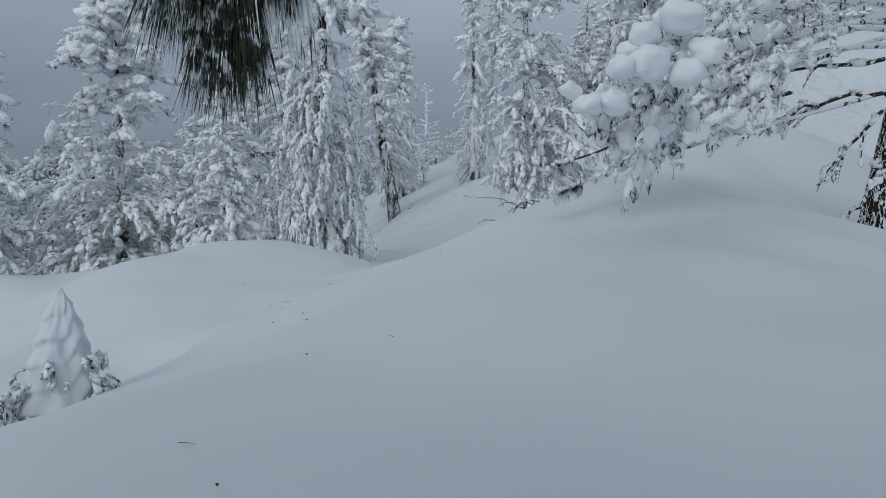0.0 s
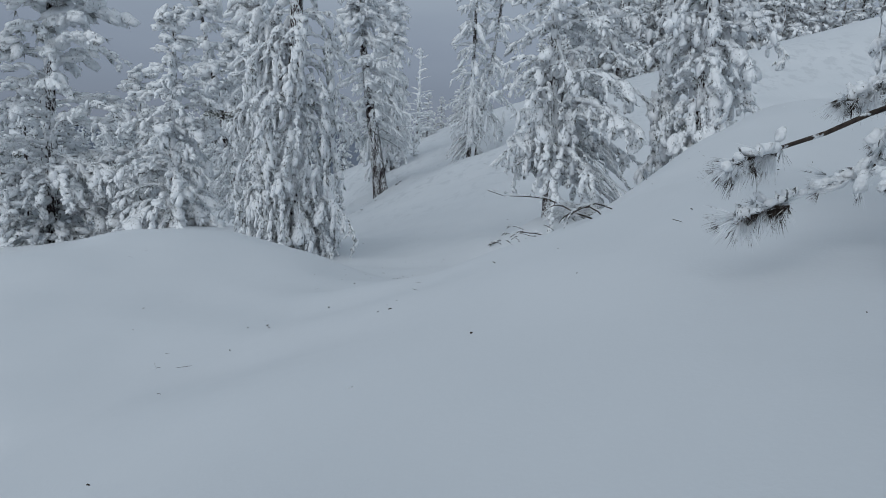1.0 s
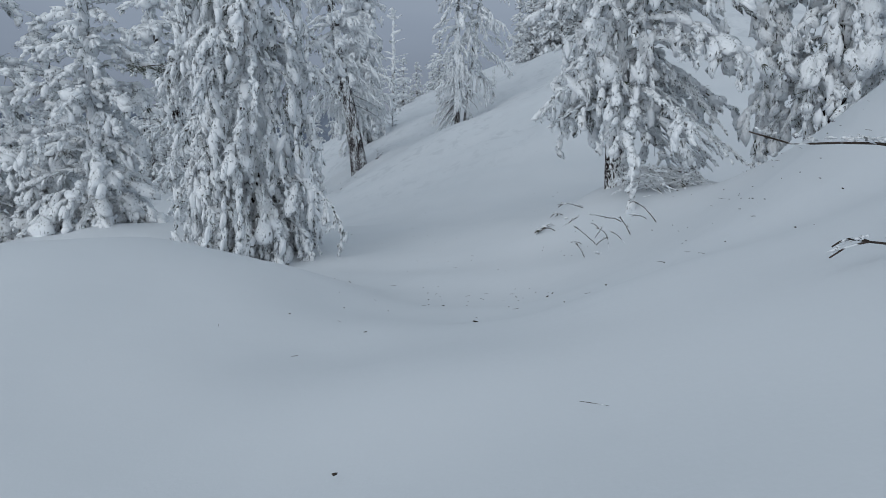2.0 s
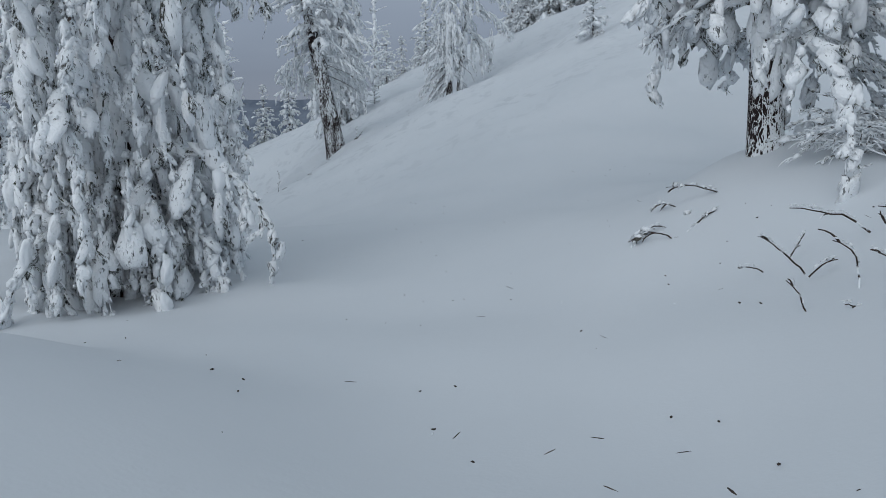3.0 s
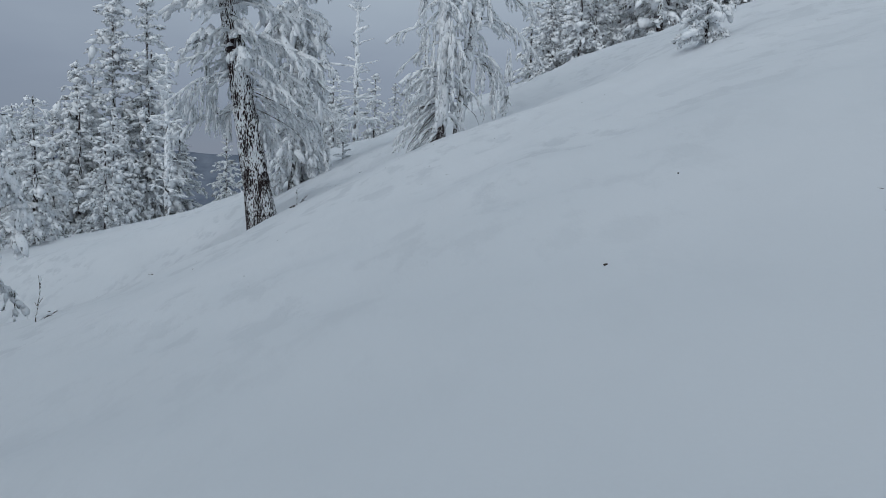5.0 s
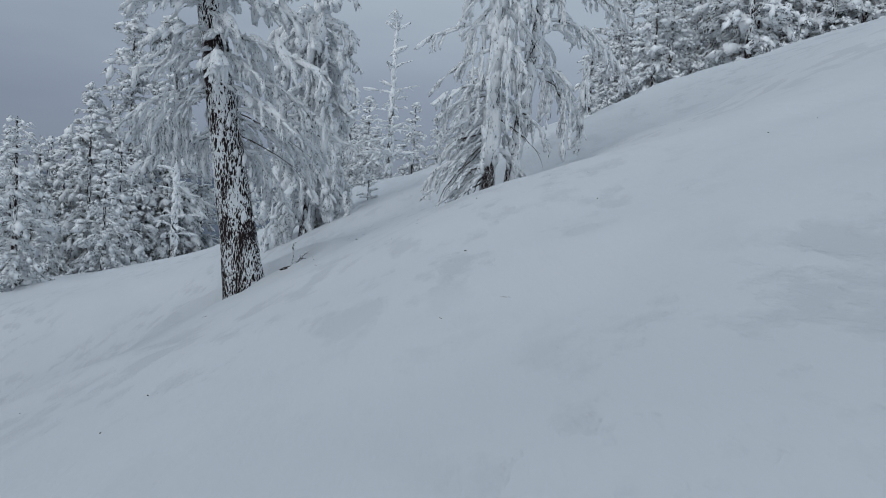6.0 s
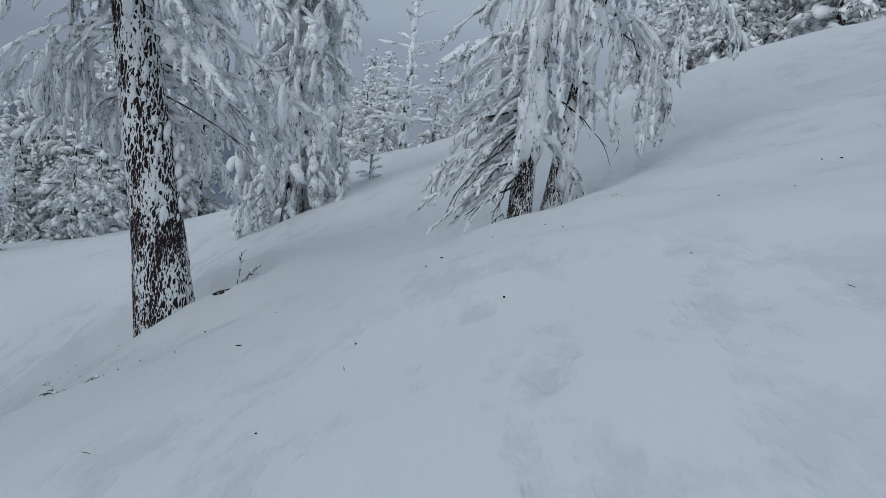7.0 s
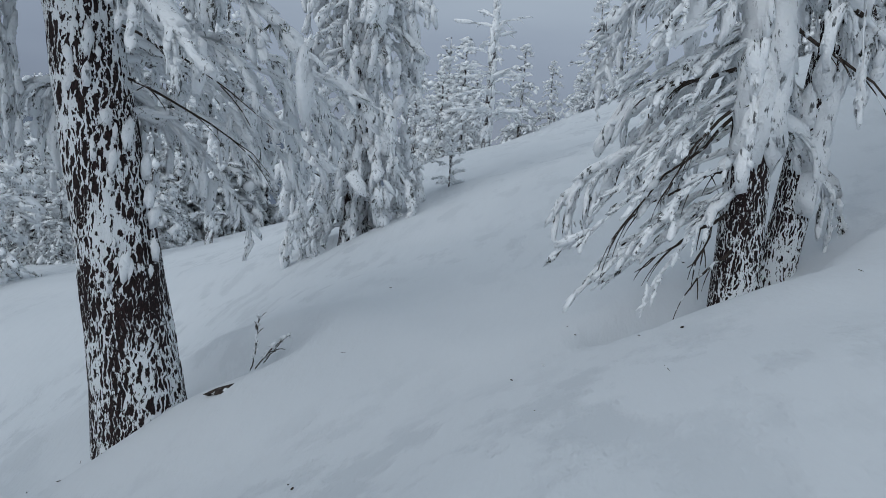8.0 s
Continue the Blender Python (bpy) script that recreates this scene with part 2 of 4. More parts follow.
CREST_MOUNDS = [  # x, y, half widths, height
    (-6, 57, 3, 4, -0.4),
    (3.5, 57, 3, 3, 0.78),
    (0, 58, 3, 4, -0.1),
    (-14, 60, 8, 8, 0.51),
    (-12, 60, 6, 6, 0.14),
    (6, 60, 4, 4, 0.47),
    (0, 62, 4, 4, 0.55),
    (12, 62, 8, 8, 1.14),
    (-20, 62, 8, 8, 0.63),
    (-8, 64, 4, 5, -0.13),
    (-1, 66, 5, 5, 0.12),
    (8, 66, 4, 5, 0.56),
    (-14, 70, 7, 7, -0.04),
    (-2, 70, 4, 4, 0.73),
    (-24, 72, 10, 9, 1.02),
    (4, 72, 5, 5, -0.24),
    (14, 75, 8, 9, 0.12),
    (22, 88, 12, 12, -0.22),
]
MOUNDS = VALLEY_MOUNDS + LOWER_MOUNDS + UPPER_MOUNDS + PINE_MOUNDS + CREST_MOUNDS


def curve_along(values, y):
    k, v = np.array(KNOT_Y), np.array(values)
    m = np.gradient(v, k)
    i = np.clip(np.searchsorted(k, y) - 1, 0, len(k) - 2)
    h = k[i + 1] - k[i]
    s = np.clip((y - k[i]) / h, 0, 1)
    return (2 * s**3 - 3 * s**2 + 1) * v[i] + (s**3 - 2 * s**2 + s) * h * m[i] + (3 * s**2 - 2 * s**3) * v[i + 1] + (s**3 - s**2) * h * m[i + 1]


def hinge(v):
    v = np.maximum(v, 0)
    return np.sqrt(v * v + 9) - 3


def smooth_height(x, y):
    x, y = np.asarray(x, float), np.asarray(y, float)
    far = np.clip((np.hypot(x, y - 50) - 110) / 500, 0, 1.5)
    xs = 75 * np.tanh(x / 75)
    z = curve_along(TRAIL_Z, y) + curve_along(CROSS_SLOPE, y) * 20 * np.tanh(x / 20)
    z = z + curve_along(UPHILL_BEND, y) * hinge(xs - 2) + curve_along(DOWNHILL_BEND, y) * hinge(-xs - 2)
    for mx, my, rx, ry, a in MOUNDS:
        z = z + a * np.exp(-(((x - mx) / rx) ** 2) - ((y - my) / ry) ** 2)
    return z - 60 * far


WELLS = []  # x, y, radius, depth of the hollows round the trunks


def ground_z(x, y):
    z = smooth_height(x, y)
    for wx, wy, r, d in WELLS:
        q = ((np.asarray(x) - wx) ** 2 + (np.asarray(y) - wy) ** 2) / (r * r)
        z = z - d * np.exp(-q * q * q)
    return z


def at(x, y, sink=0.0):
    return float(ground_z(x, y)) - sink


def build_ground():
    def line(near, step, reach, lo, hi):
        fine = np.arange(lo, hi + 1e-6, step)
        out, d, v = [], step, 0.0
        while v < reach:
            d *= 1.13
            v += d
            out.append(v)
        return np.concatenate([(lo - np.array(out))[::-1], fine, hi + np.array(out)])

    xs, ys = line(0, 0.16, 1500, -9, 9), line(0, 0.2, 1500, -4, 68)
    gx, gy = np.meshgrid(xs, ys)
    gz = ground_z(gx, gy)
    # wind ripples and soft lumps
    near = np.clip(1 - (np.hypot(gx, gy - 30) - 50) / 40, 0, 1)
    lump = np.zeros_like(gz)
    rng = np.random.RandomState(5)
    for wave, amp in ((4.5, 0.035), (2.2, 0.016), (1.1, 0.007)):
        for _ in range(5):
            a, ph = rng.uniform(0, math.pi), rng.uniform(0, 6.3)
            lump += amp * 0.6 * np.sin((gx * math.cos(a) + gy * math.sin(a)) * 6.28 / (wave * rng.uniform(0.7, 1.4)) + ph + 1.5 * np.sin(gx * 0.5 + gy * 0.31 + ph))
    # wind-combed grooves along the upper slope
    comb = 0.5 * np.sin(gx * 5.2 + 1.3 * np.sin(gy * 0.4) + 0.9 * np.sin(gy * 1.1 + gx)) + 0.5 * np.sin(gx * 2.9 - 0.5 * gy + 2 * np.sin(gy * 0.23))
    patch = np.clip(np.sin(gx * 0.9 + 1.7) * np.sin(gy * 0.55 + 0.8 * np.sin(gx * 0.7)), 0, 1)
    lump += 0.032 * comb * (0.25 + patch) * np.clip((gy - 28) / 6, 0, 1)
    gz = gz + lump * near
    n, w = gx.size, len(xs)
    idx = np.arange(n).reshape(gx.shape)
    quads = np.stack([idx[:-1, :-1], idx[:-1, 1:], idx[1:, 1:], idx[1:, :-1]], -1).reshape(-1, 4)
    ob = mesh_object("ground", np.stack([gx, gy, gz], -1).reshape(-1, 3), quads, SNOW)
    tagged(ob, "deep wind-smoothed snow over a sloping hillside", "snow", kind="structure")


# ---- snow-laden conifers ----
def ico(level):
    bm = bmesh.new()
    bmesh.ops.create_icosphere(bm, subdivisions=level, radius=1)
    v = np.array([q.co for q in bm.verts])
    f = np.array([[q.index for q in g.verts] for g in bm.faces])
    bm.free()
    return v, f


def lumpy(level, count, seed, rough):
    v, f = ico(level)
    out = []
    for k in range(count):
        w = []
        for q in v:
            d = noise.noise(Vector(q) * 1.3 + Vector((seed + k * 7.1, 0, 0))) + 0.6 * noise.noise(Vector(q) * 2.9 + Vector((0, seed + k * 3.3, 0)))
            w.append(q * (1 + rough * d))
        out.append(np.array(w))
    return np.array(out), f


def octa(count, seed):
    v = np.array([(1, 0, 0), (-1, 0, 0), (0, 1, 0), (0, -1, 0), (0, 0, 1), (0, 0, -1)], float)
    f = np.array([(0, 2, 4), (2, 1, 4), (1, 3, 4), (3, 0, 4), (2, 0, 5), (1, 2, 5), (3, 1, 5), (0, 3, 5)])
    r = np.random.RandomState(seed)
    return np.array([v * r.uniform(0.7, 1.3, (6, 1)) + r.normal(0, 0.12, (6, 3)) for _ in range(count)]), f


LUMPS = {0: octa(24, 3), 1: lumpy(1, 30, 1.0, 0.5), 2: lumpy(2, 24, 4.0, 0.62), 3: lumpy(3, 12, 9.0, 0.3)}


def frames_of(dirs):
    d = dirs / np.maximum(np.linalg.norm(dirs, axis=1, keepdims=True), 1e-6)
    up = np.where(np.abs(d[:, 2:3]) > 0.95, [[1.0, 0, 0]], [[0, 0, 1.0]])
    side = np.cross(up, d)
    side /= np.linalg.norm(side, axis=1, keepdims=True)
    return np.stack([d, side, np.cross(d, side)], 2)


def tube_mesh(name, paths, sides, mat):
    """paths: list of (points k x 3, radii k)."""
    vs, fs, base = [], [], 0
    ang = np.linspace(0, 2 * math.pi, sides, endpoint=False)
    for pts, rad in paths:
        pts = np.asarray(pts, float)
        d = np.gradient(pts, axis=0)
        fr = frames_of(d)
        ring = np.cos(ang)[None, :, None] * fr[:, None, :, 1] + np.sin(ang)[None, :, None] * fr[:, None, :, 2]
        v = pts[:, None] + ring * np.asarray(rad)[:, None, None]
        k = len(pts)
        vs.append(v.reshape(-1, 3))
        i = np.arange(k - 1)[:, None] * sides + np.arange(sides)[None]
        j = np.arange(k - 1)[:, None] * sides + (np.arange(sides)[None] + 1) % sides
        fs.append((np.stack([i, j, j + sides, i + sides], -1) + base).reshape(-1, 4))
        base += k * sides
    return mesh_object(name, np.concatenate(vs), np.concatenate(fs), mat)


def tuft_mesh(name, pos, dirs, length, rng, mat, blades=9, fan=0.95, thin=0.045):
    """Sprays of needles: thin blades fanned round each direction."""
    n = len(pos)
    fr = frames_of(dirs)
    a = rng.uniform(0, 6.28, (n, blades))
    sp = rng.uniform(0.15 * fan, fan, (n, blades))
    d = fr[:, None, :, 0] + sp[..., None] * (np.cos(a)[..., None] * fr[:, None, :, 1] + np.sin(a)[..., None] * fr[:, None, :, 2])
    d /= np.linalg.norm(d, axis=2, keepdims=True)
    side = np.cross(d, rng.normal(size=(n, blades, 3)))
    side /= np.linalg.norm(side, axis=2, keepdims=True)
    ln = (length[:, None] * rng.uniform(0.6, 1.1, (n, blades)))[..., None]
    p0 = pos[:, None] + 0.1 * ln * d
    v = np.stack([p0 - side * ln * thin, p0 + side * ln * thin, p0 + d * ln], 2)
    f = np.arange(n * blades * 3).reshape(-1, 3)
    return mesh_object(name, v.reshape(-1, 3), f, mat, False)


def trunk_mesh(name, base, top, r0, r1, mat, sides=20, rows=40, bark=0.03, flare=0.35, seed=0.0, bend=0.0):
    base, top = np.array(base, float), np.array(top, float)
    h = np.linalg.norm(top - base)
    s = np.linspace(0, 1, rows)
    ang = np.linspace(0, 2 * math.pi, sides, endpoint=False)
    v = np.zeros((rows, sides, 3))
    for i in range(rows):
        c = base + (top - base) * s[i] + np.array([bend * math.sin(s[i] * 3.1), 0, 0])
        r = r0 + (r1 - r0) * s[i] + flare * r0 * math.exp(-s[i] * h / (1.4 * r0))
        for j in range(sides):
            x, y = math.cos(ang[j]), math.sin(ang[j])
            q = Vector((x * 2.2 * r0 / 0.4, y * 2.2 * r0 / 0.4, s[i] * h * 0.55 + seed))
            g = noise.noise(q * 2.2) * 0.6 + noise.noise(q * 5.0) * 0.4
            v[i, j] = c + np.array([x, y, 0]) * (r + bark * g)
    i = np.arange(rows - 1)[:, None] * sides + np.arange(sides)[None]
    j = np.arange(rows - 1)[:, None] * sides + (np.arange(sides)[None] + 1) % sides
    f = np.stack([i, j, j + sides, i + sides], -1).reshape(-1, 4)
    return mesh_object(name, v.reshape(-1, 3), f, mat)


def bough_points(p0, az, length, elev, sag, k=9):
    s = np.linspace(0, 1, k)
    e = elev - sag * s
    step = length / (k - 1)
    d = np.stack([np.cos(az) * np.cos(e), np.sin(az) * np.cos(e), np.sin(e)], -1)
    return np.concatenate([[p0], p0 + np.cumsum(d[:-1] * step, axis=0)]), d


def clump_arrays(pos, dirs, size, level, rng):
    lib, f = LUMPS[level]
    v = lib[rng.randint(0, len(lib), len(pos))]
    spin = rng.uniform(0, 6.28, len(pos))
    c, s = np.cos(spin)[:, None], np.sin(spin)[:, None]
    v = np.stack([v[..., 0], v[..., 1] * c - v[..., 2] * s, v[..., 1] * s + v[..., 2] * c], -1) * size[:, None, :]
    v = np.einsum("nij,nkj->nki", frames_of(dirs), v) + pos[:, None, :]
    return v.reshape(-1, 3), (f[None] + (np.arange(len(pos)) * lib.shape[1])[:, None, None]).reshape(-1, 3)


class Load:
    """Gathers the limbs, twigs, snow and needles of one plant."""

    def __init__(self, rng, clump, thin=1.0, chips=2.5, tufts=0.5, tuft_len=1.4, slim=1.0, core=0.2):
        self.rng, self.clump, self.thin, self.chips, self.tufts, self.tuft_len = rng, clump, thin, chips, tufts, tuft_len
        self.slim, self.core = slim, core
        self.limbs, self.twigs, self.big, self.small, self.under, self.fans, self.round = [], [], [], [], [], [], []
        self.dead, self.dead_twigs = [], []
        self.coarse = 1.0

    def lump(self, pos, dirs, size):
        self.big.append((np.atleast_2d(pos), np.atleast_2d(dirs), np.atleast_2d(size)))

    def pillow(self, pos, dirs, size):
        self.round.append((np.atleast_2d(pos), np.atleast_2d(dirs), np.atleast_2d(size)))

    def run(self, pts, d, w=1.0, start=0.1):
        """Plates of rime along a twig, matted needles under them and flakes round them."""
        rng, clump = self.rng, self.clump * self.coarse
        total = np.linalg.norm(np.diff(pts, axis=0), axis=1).sum()
        cnt = max(2, int(self.thin * total / (clump * (0.5 + 0.4 * self.slim))))
        u = np.sort(rng.uniform(start, 1.0, cnt)) * (len(pts) - 1)
        i = np.minimum(u.astype(int), len(pts) - 2)
        f = (u - i)[:, None]
        pos = pts[i] * (1 - f) + pts[i + 1] * f
        big = clump * w * rng.uniform(0.45, 1.1, cnt) * (0.8 + 1.3 * rng.uniform(0, 1, cnt) ** 7)
        pos = pos + rng.normal(0, 0.32 / self.slim, (cnt, 3)) * big[:, None] + [0, 0, 0.02]
        size = np.stack([big * rng.uniform(1.0, 1.9, cnt) * self.slim, big * rng.uniform(0.6, 1.15, cnt), big * rng.uniform(0.35, 0.75, cnt)], 1)
        turn = rng.normal(0, 0.25 / self.slim, (cnt, 3))
        self.big.append((pos, d[i] + turn, size))
        n = int(cnt * self.core)
        if n:
            j = rng.permutation(cnt)[:n] if n <= cnt else rng.randint(0, cnt, n)
            sink = (big[j] * rng.uniform(0.15, 0.5, n))[:, None] * [0, 0, 1]
            self.under.append((pos[j] - sink + rng.normal(0, 0.3, (n, 3)) * big[j][:, None], d[i][j] + turn[j], size[j] * rng.uniform(0.7, 1.05, (n, 3))))
        n = int(cnt * self.chips)
        if n:
            j = rng.randint(0, cnt, n)
            away = rng.normal(0, 1, (n, 3))
            away /= np.linalg.norm(away, axis=1, keepdims=True)
            cs = clump * w * rng.uniform(0.18, 0.5, n)
            cpos = pos[j] + away * (big[j] * rng.uniform(0.6, 1.25, n))[:, None] * [1, 1, 0.9] - [0, 0, 0.12 * clump]
            self.small.append((cpos, d[i][j] + away * 0.6 + [0, 0, -0.4], np.stack([cs * rng.uniform(1.0, 2.2, n), cs, cs * rng.uniform(0.3, 0.7, n)], 1)))
        m = rng.uniform(0, 1, cnt) < self.tufts
        if m.any():
            k = m.sum()
            out = rng.normal(0, 0.5, (k, 3))
            self.fans.append((pos[m] + out * big[m][:, None] * 0.7 - np.array([0, 0, 1]) * (big[m] * 0.3)[:, None], d[i][m] * 0.5 + np.array([0, 0, -0.6]) + out, big[m] * self.tuft_len))

    def bough(self, p0, az, ln, elev, sag, r0, twigs, wobble=0.012, w=1.0):
        rng = self.rng
        pts, d = bough_points(p0, az, ln, elev, sag)
        pts = pts + np.cumsum(rng.normal(0, wobble * ln, pts.shape), axis=0)
        self.limbs.append((pts, np.linspace(r0, 0.006, len(pts))))
        self.run(pts, d, w, 0.12)
        for q in range(twigs):
            k = rng.uniform(0.2, 0.95)
            i = min(int(k * (len(pts) - 1)), len(pts) - 2)
            tln = ln * rng.uniform(0.2, 0.42) * (1.15 - 0.6 * k)
            tp, td = bough_points(pts[i], az + (1 if q % 2 else -1) * rng.uniform(0.5, 1.1) / self.slim, tln, elev - sag * k - 0.1, 0.7 + rng.uniform(0, 0.6), 5)
            self.twigs.append((tp, np.linspace(0.012, 0.004, 5)))
            self.run(tp, td, 0.8 * w, 0.05)

    def swoop(self, pts, r0, twigs, w=1.0, reach=9.0):
        rng = self.rng
        d = np.gradient(pts, axis=0)
        d /= np.linalg.norm(d, axis=1, keepdims=True)
        self.limbs.append((pts, np.linspace(r0, 0.007, len(pts))))
        self.run(pts, d, w, 0.3)
        ln = np.linalg.norm(pts[-1] - pts[0])
        for q in range(twigs):
            i = rng.randint(3, len(pts) - 1)
            az = math.atan2(d[i][1], d[i][0]) + (1 if q % 2 else -1) * rng.uniform(0.4, 1.0)
            tp, td = bough_points(pts[i], az, min(ln, reach) * rng.uniform(0.12, 0.22), math.asin(d[i][2]) - 0.1, 0.9, 5)
            self.twigs.append((tp, np.linspace(0.014, 0.004, 5)))
            self.run(tp, td, 0.85 * w, 0.05)

    def build(self, root, level, split, rime, twig=None, blades=9, needle=None, fan=0.95, thin=0.045, fine=0.35, foliage=None):
        """fine: the share of the plates that take the finer mesh."""
        rng, twig = self.rng, twig or TWIG
        for q in self.dead:
            child(tube_mesh("dead_limb", [q], 5, TWIG_DARK), root)
        if self.dead_twigs:
            tagged(child(tube_mesh("dead_twig_spray", self.dead_twigs, 4, TWIG_DARK), root, "bare dark twigs"), kind="stuff")
        if split:
            for q in self.limbs:
                child(tube_mesh("limb", [q], 6, twig), root)
            if self.twigs:
                tagged(child(tube_mesh("twig_spray", self.twigs, 4, twig), root, "fine frosted twigs"), kind="stuff")
        else:
            tagged(child(tube_mesh("limb_tangle", self.limbs + (self.twigs if level > 1 else []), 4 if level > 1 else 3, twig), root, "frosted limbs and twigs"), kind="stuff")
        for lot, what, mat, label in ((self.round, "snow_load", PACKED, "smooth pillows of snow"), (self.big, "snow_crown", rime, "snow loading the boughs"), (self.under, "foliage", foliage or (FOLIAGE if level > 1 else FOLIAGE_FAR), "dark matted needles under the snow"), (self.small, "rime_crust", rime, "small flakes of rime")):
            if not lot:
                continue
            pos, dirs, size = [np.concatenate([q[k] for q in lot]) for k in range(3)]
            vs, fs, base = [], [], 0
            pick = (rng.uniform(0, 1, len(pos)) < fine) if what == "snow_crown" and level > 1 else np.zeros(len(pos), bool)
            for sel, lev in ((pick, 2), (~pick, 3 if what == "snow_load" else 1 if what == "snow_crown" and level > 1 else 0)):
                if sel.any():
                    v, f = clump_arrays(pos[sel], dirs[sel], size[sel], lev, rng)
                    vs.append(v), fs.append(f + base)
                    base += len(v)
            tagged(child(mesh_object(what, np.concatenate(vs), np.concatenate(fs), mat), root, label), kind="stuff")
        if self.fans:
            a = [np.concatenate([q[k] for q in self.fans]) for k in range(3)]
            tagged(child(tuft_mesh("needles", *a, rng, needle or NEEDLE, blades, fan, thin), root, "dark green needles under the snow"), kind="stuff")


def conifer(name, x, y, height, spread, trunk_r, first=0.8, lean=(0, 0), seed=1, boughs=90, elev=0.15, sag=1.5, clump=0.13, level=2, thin=1.0, twigs=5, tufts=0.2, chips=1.0,
            bare=0, label="", group="", profile=0.8, toward=None, plate=False, plaster=None, split=False, sink=0.25, mix=1.1, clear=None, detail=5.0, drape=(), dead=(), hang=(), fan=None, slim=1.0, core=0.2, fine=0.35, pads=0):
    """A trunk, limbs, sprays of needles and the snow that loads them. spread: bough length at the crown's foot; toward: (azimuth, factor) makes one side longer."""
    rng = np.random.RandomState(seed)
    root = new(name)
    root.location = (x, y, at(x, y))
    top = np.array([lean[0] * height, lean[1] * height, height])
    child(trunk_mesh("trunk", (0, 0, -sink - 0.3), top, trunk_r, 0.03, (BARK if trunk_r > 0.2 else BARK_FINE) if level > 1 else BARK_FAR,
                     sides=72 if plate else 14, rows=220 if plate else 24, bark=0.085 * trunk_r if plate else 0.03, seed=seed * 3.7), root, "dark furrowed bark plastered with snow")
    load = Load(rng, clump, thin, chips, tufts, slim=slim, core=core)
    levels = first + (height * 0.98 - first) * np.sort(rng.uniform(0, 1, boughs)) ** mix
    golden = rng.uniform(0, 6.28)
    for b, hz in enumerate(levels):
        rel = (hz - first) / (height - first)
        az = golden + b * 2.39996 + rng.normal(0, 0.35)
        ln = spread * (1 - rel) ** profile * rng.uniform(0.62, 1.15) + 0.25
        if clear and hz < clear[2] and math.cos(az - clear[0]) > clear[1]:
            continue
        load.coarse = 1 + max(0.0, hz - detail) * 0.3
        if toward:
            ln *= 1 + toward[1] * (0.5 + 0.5 * math.cos(az - toward[0])) ** 2
        load.bough(top * (hz / height), az, ln, elev + rel * 0.5 + rng.normal(0, 0.12), sag * (1 - 0.45 * rel) * rng.uniform(0.75, 1.2),
                   min(0.5 * trunk_r * (1 - 0.7 * rel), 0.012 + 0.014 * ln), int(twigs * max(0.5, ln / spread)))
    for n, r0, r1, h0, h1 in drape:
        # curtains of snow hanging straight down among the boughs
        for _ in range(n):
            a, r, hz = rng.uniform(0, 6.28), rng.uniform(r0, r1), rng.uniform(h0, h1)
            r *= 1 - 0.5 * hz / height
            p = np.array([math.cos(a) * r, math.sin(a) * r, hz]) + top * (hz / height) * [1, 1, 0]
            pts = p + np.stack([np.linspace(0, 0.12 * math.cos(a), 6), np.linspace(0, 0.12 * math.sin(a), 6), -np.linspace(0, min(hz + 0.1, rng.uniform(0.7, 1.7)), 6)], 1)
            pts = pts + np.cumsum(rng.normal(0, 0.02, pts.shape), axis=0)
            load.coarse = 1 + max(0.0, hz - detail) * 0.3
            load.twigs.append((pts, np.linspace(0.012, 0.005, 6)))
            load.run(pts, np.tile([[0.05, 0.05, -1.0]], (6, 1)), 1.25, 0.0)
    load.coarse = 1.0
    for q in range(pads):
        # long smooth pads of snow hanging on the outer curtains
        pts = load.twigs[rng.randint(0, len(load.twigs))][0]
        spot = pts[rng.randint(1, len(pts))]
        k = rng.uniform(0.045, 0.08)
        if spot[2] < 6:
            load.pillow(spot + np.array([*(0.06 * spot[:2] / max(0.1, np.hypot(*spot[:2]))), 0]), [rng.normal(0, 0.15), rng.normal(0, 0.15), -1.0], [k * rng.uniform(1.4, 2.4), k * 1.25, k * 0.8])
    if not plaster and level > 1 and height > 3:
        plaster = (-1.57, 1.0, first, height * 0.75, 60, 0.09)
    if plaster:
        az0, wide, h0, h1, n, thick = plaster
        hz = rng.uniform(h0, h1, n)
        a = az0 + rng.normal(0, wide, n)
        r = trunk_r * (1 - hz / height)
        pos = top[None] * (hz / height)[:, None] + np.stack([np.cos(a) * r, np.sin(a) * r, 0 * a], 1)
        s = thick * rng.uniform(0.5, 1.3, n)
        load.lump(pos, np.tile([[0.02, 0.03, 1.0]], (n, 1)) + rng.normal(0, 0.1, (n, 3)), np.stack([s * rng.uniform(1.5, 3, n), s, s * 0.8], 1))
    for q in range(bare):
        az, hz = rng.uniform(0, 6.28), first * rng.uniform(0.3, 1.2) + 0.25
        pts, d = bough_points(top * (hz / height), az, spread * rng.uniform(0.3, 0.7), -0.25, 0.7)
        pts = pts + np.cumsum(rng.normal(0, 0.03, pts.shape), axis=0)
        load.dead.append((pts, np.linspace(0.022, 0.005, len(pts))))
        for _ in range(3):
            i = rng.randint(3, 8)
            tp, td = bough_points(pts[i], az + rng.normal(0, 0.7), spread * rng.uniform(0.1, 0.25), -0.3, 0.8, 5)
            load.dead_twigs.append((tp, np.linspace(0.01, 0.003, 5)))
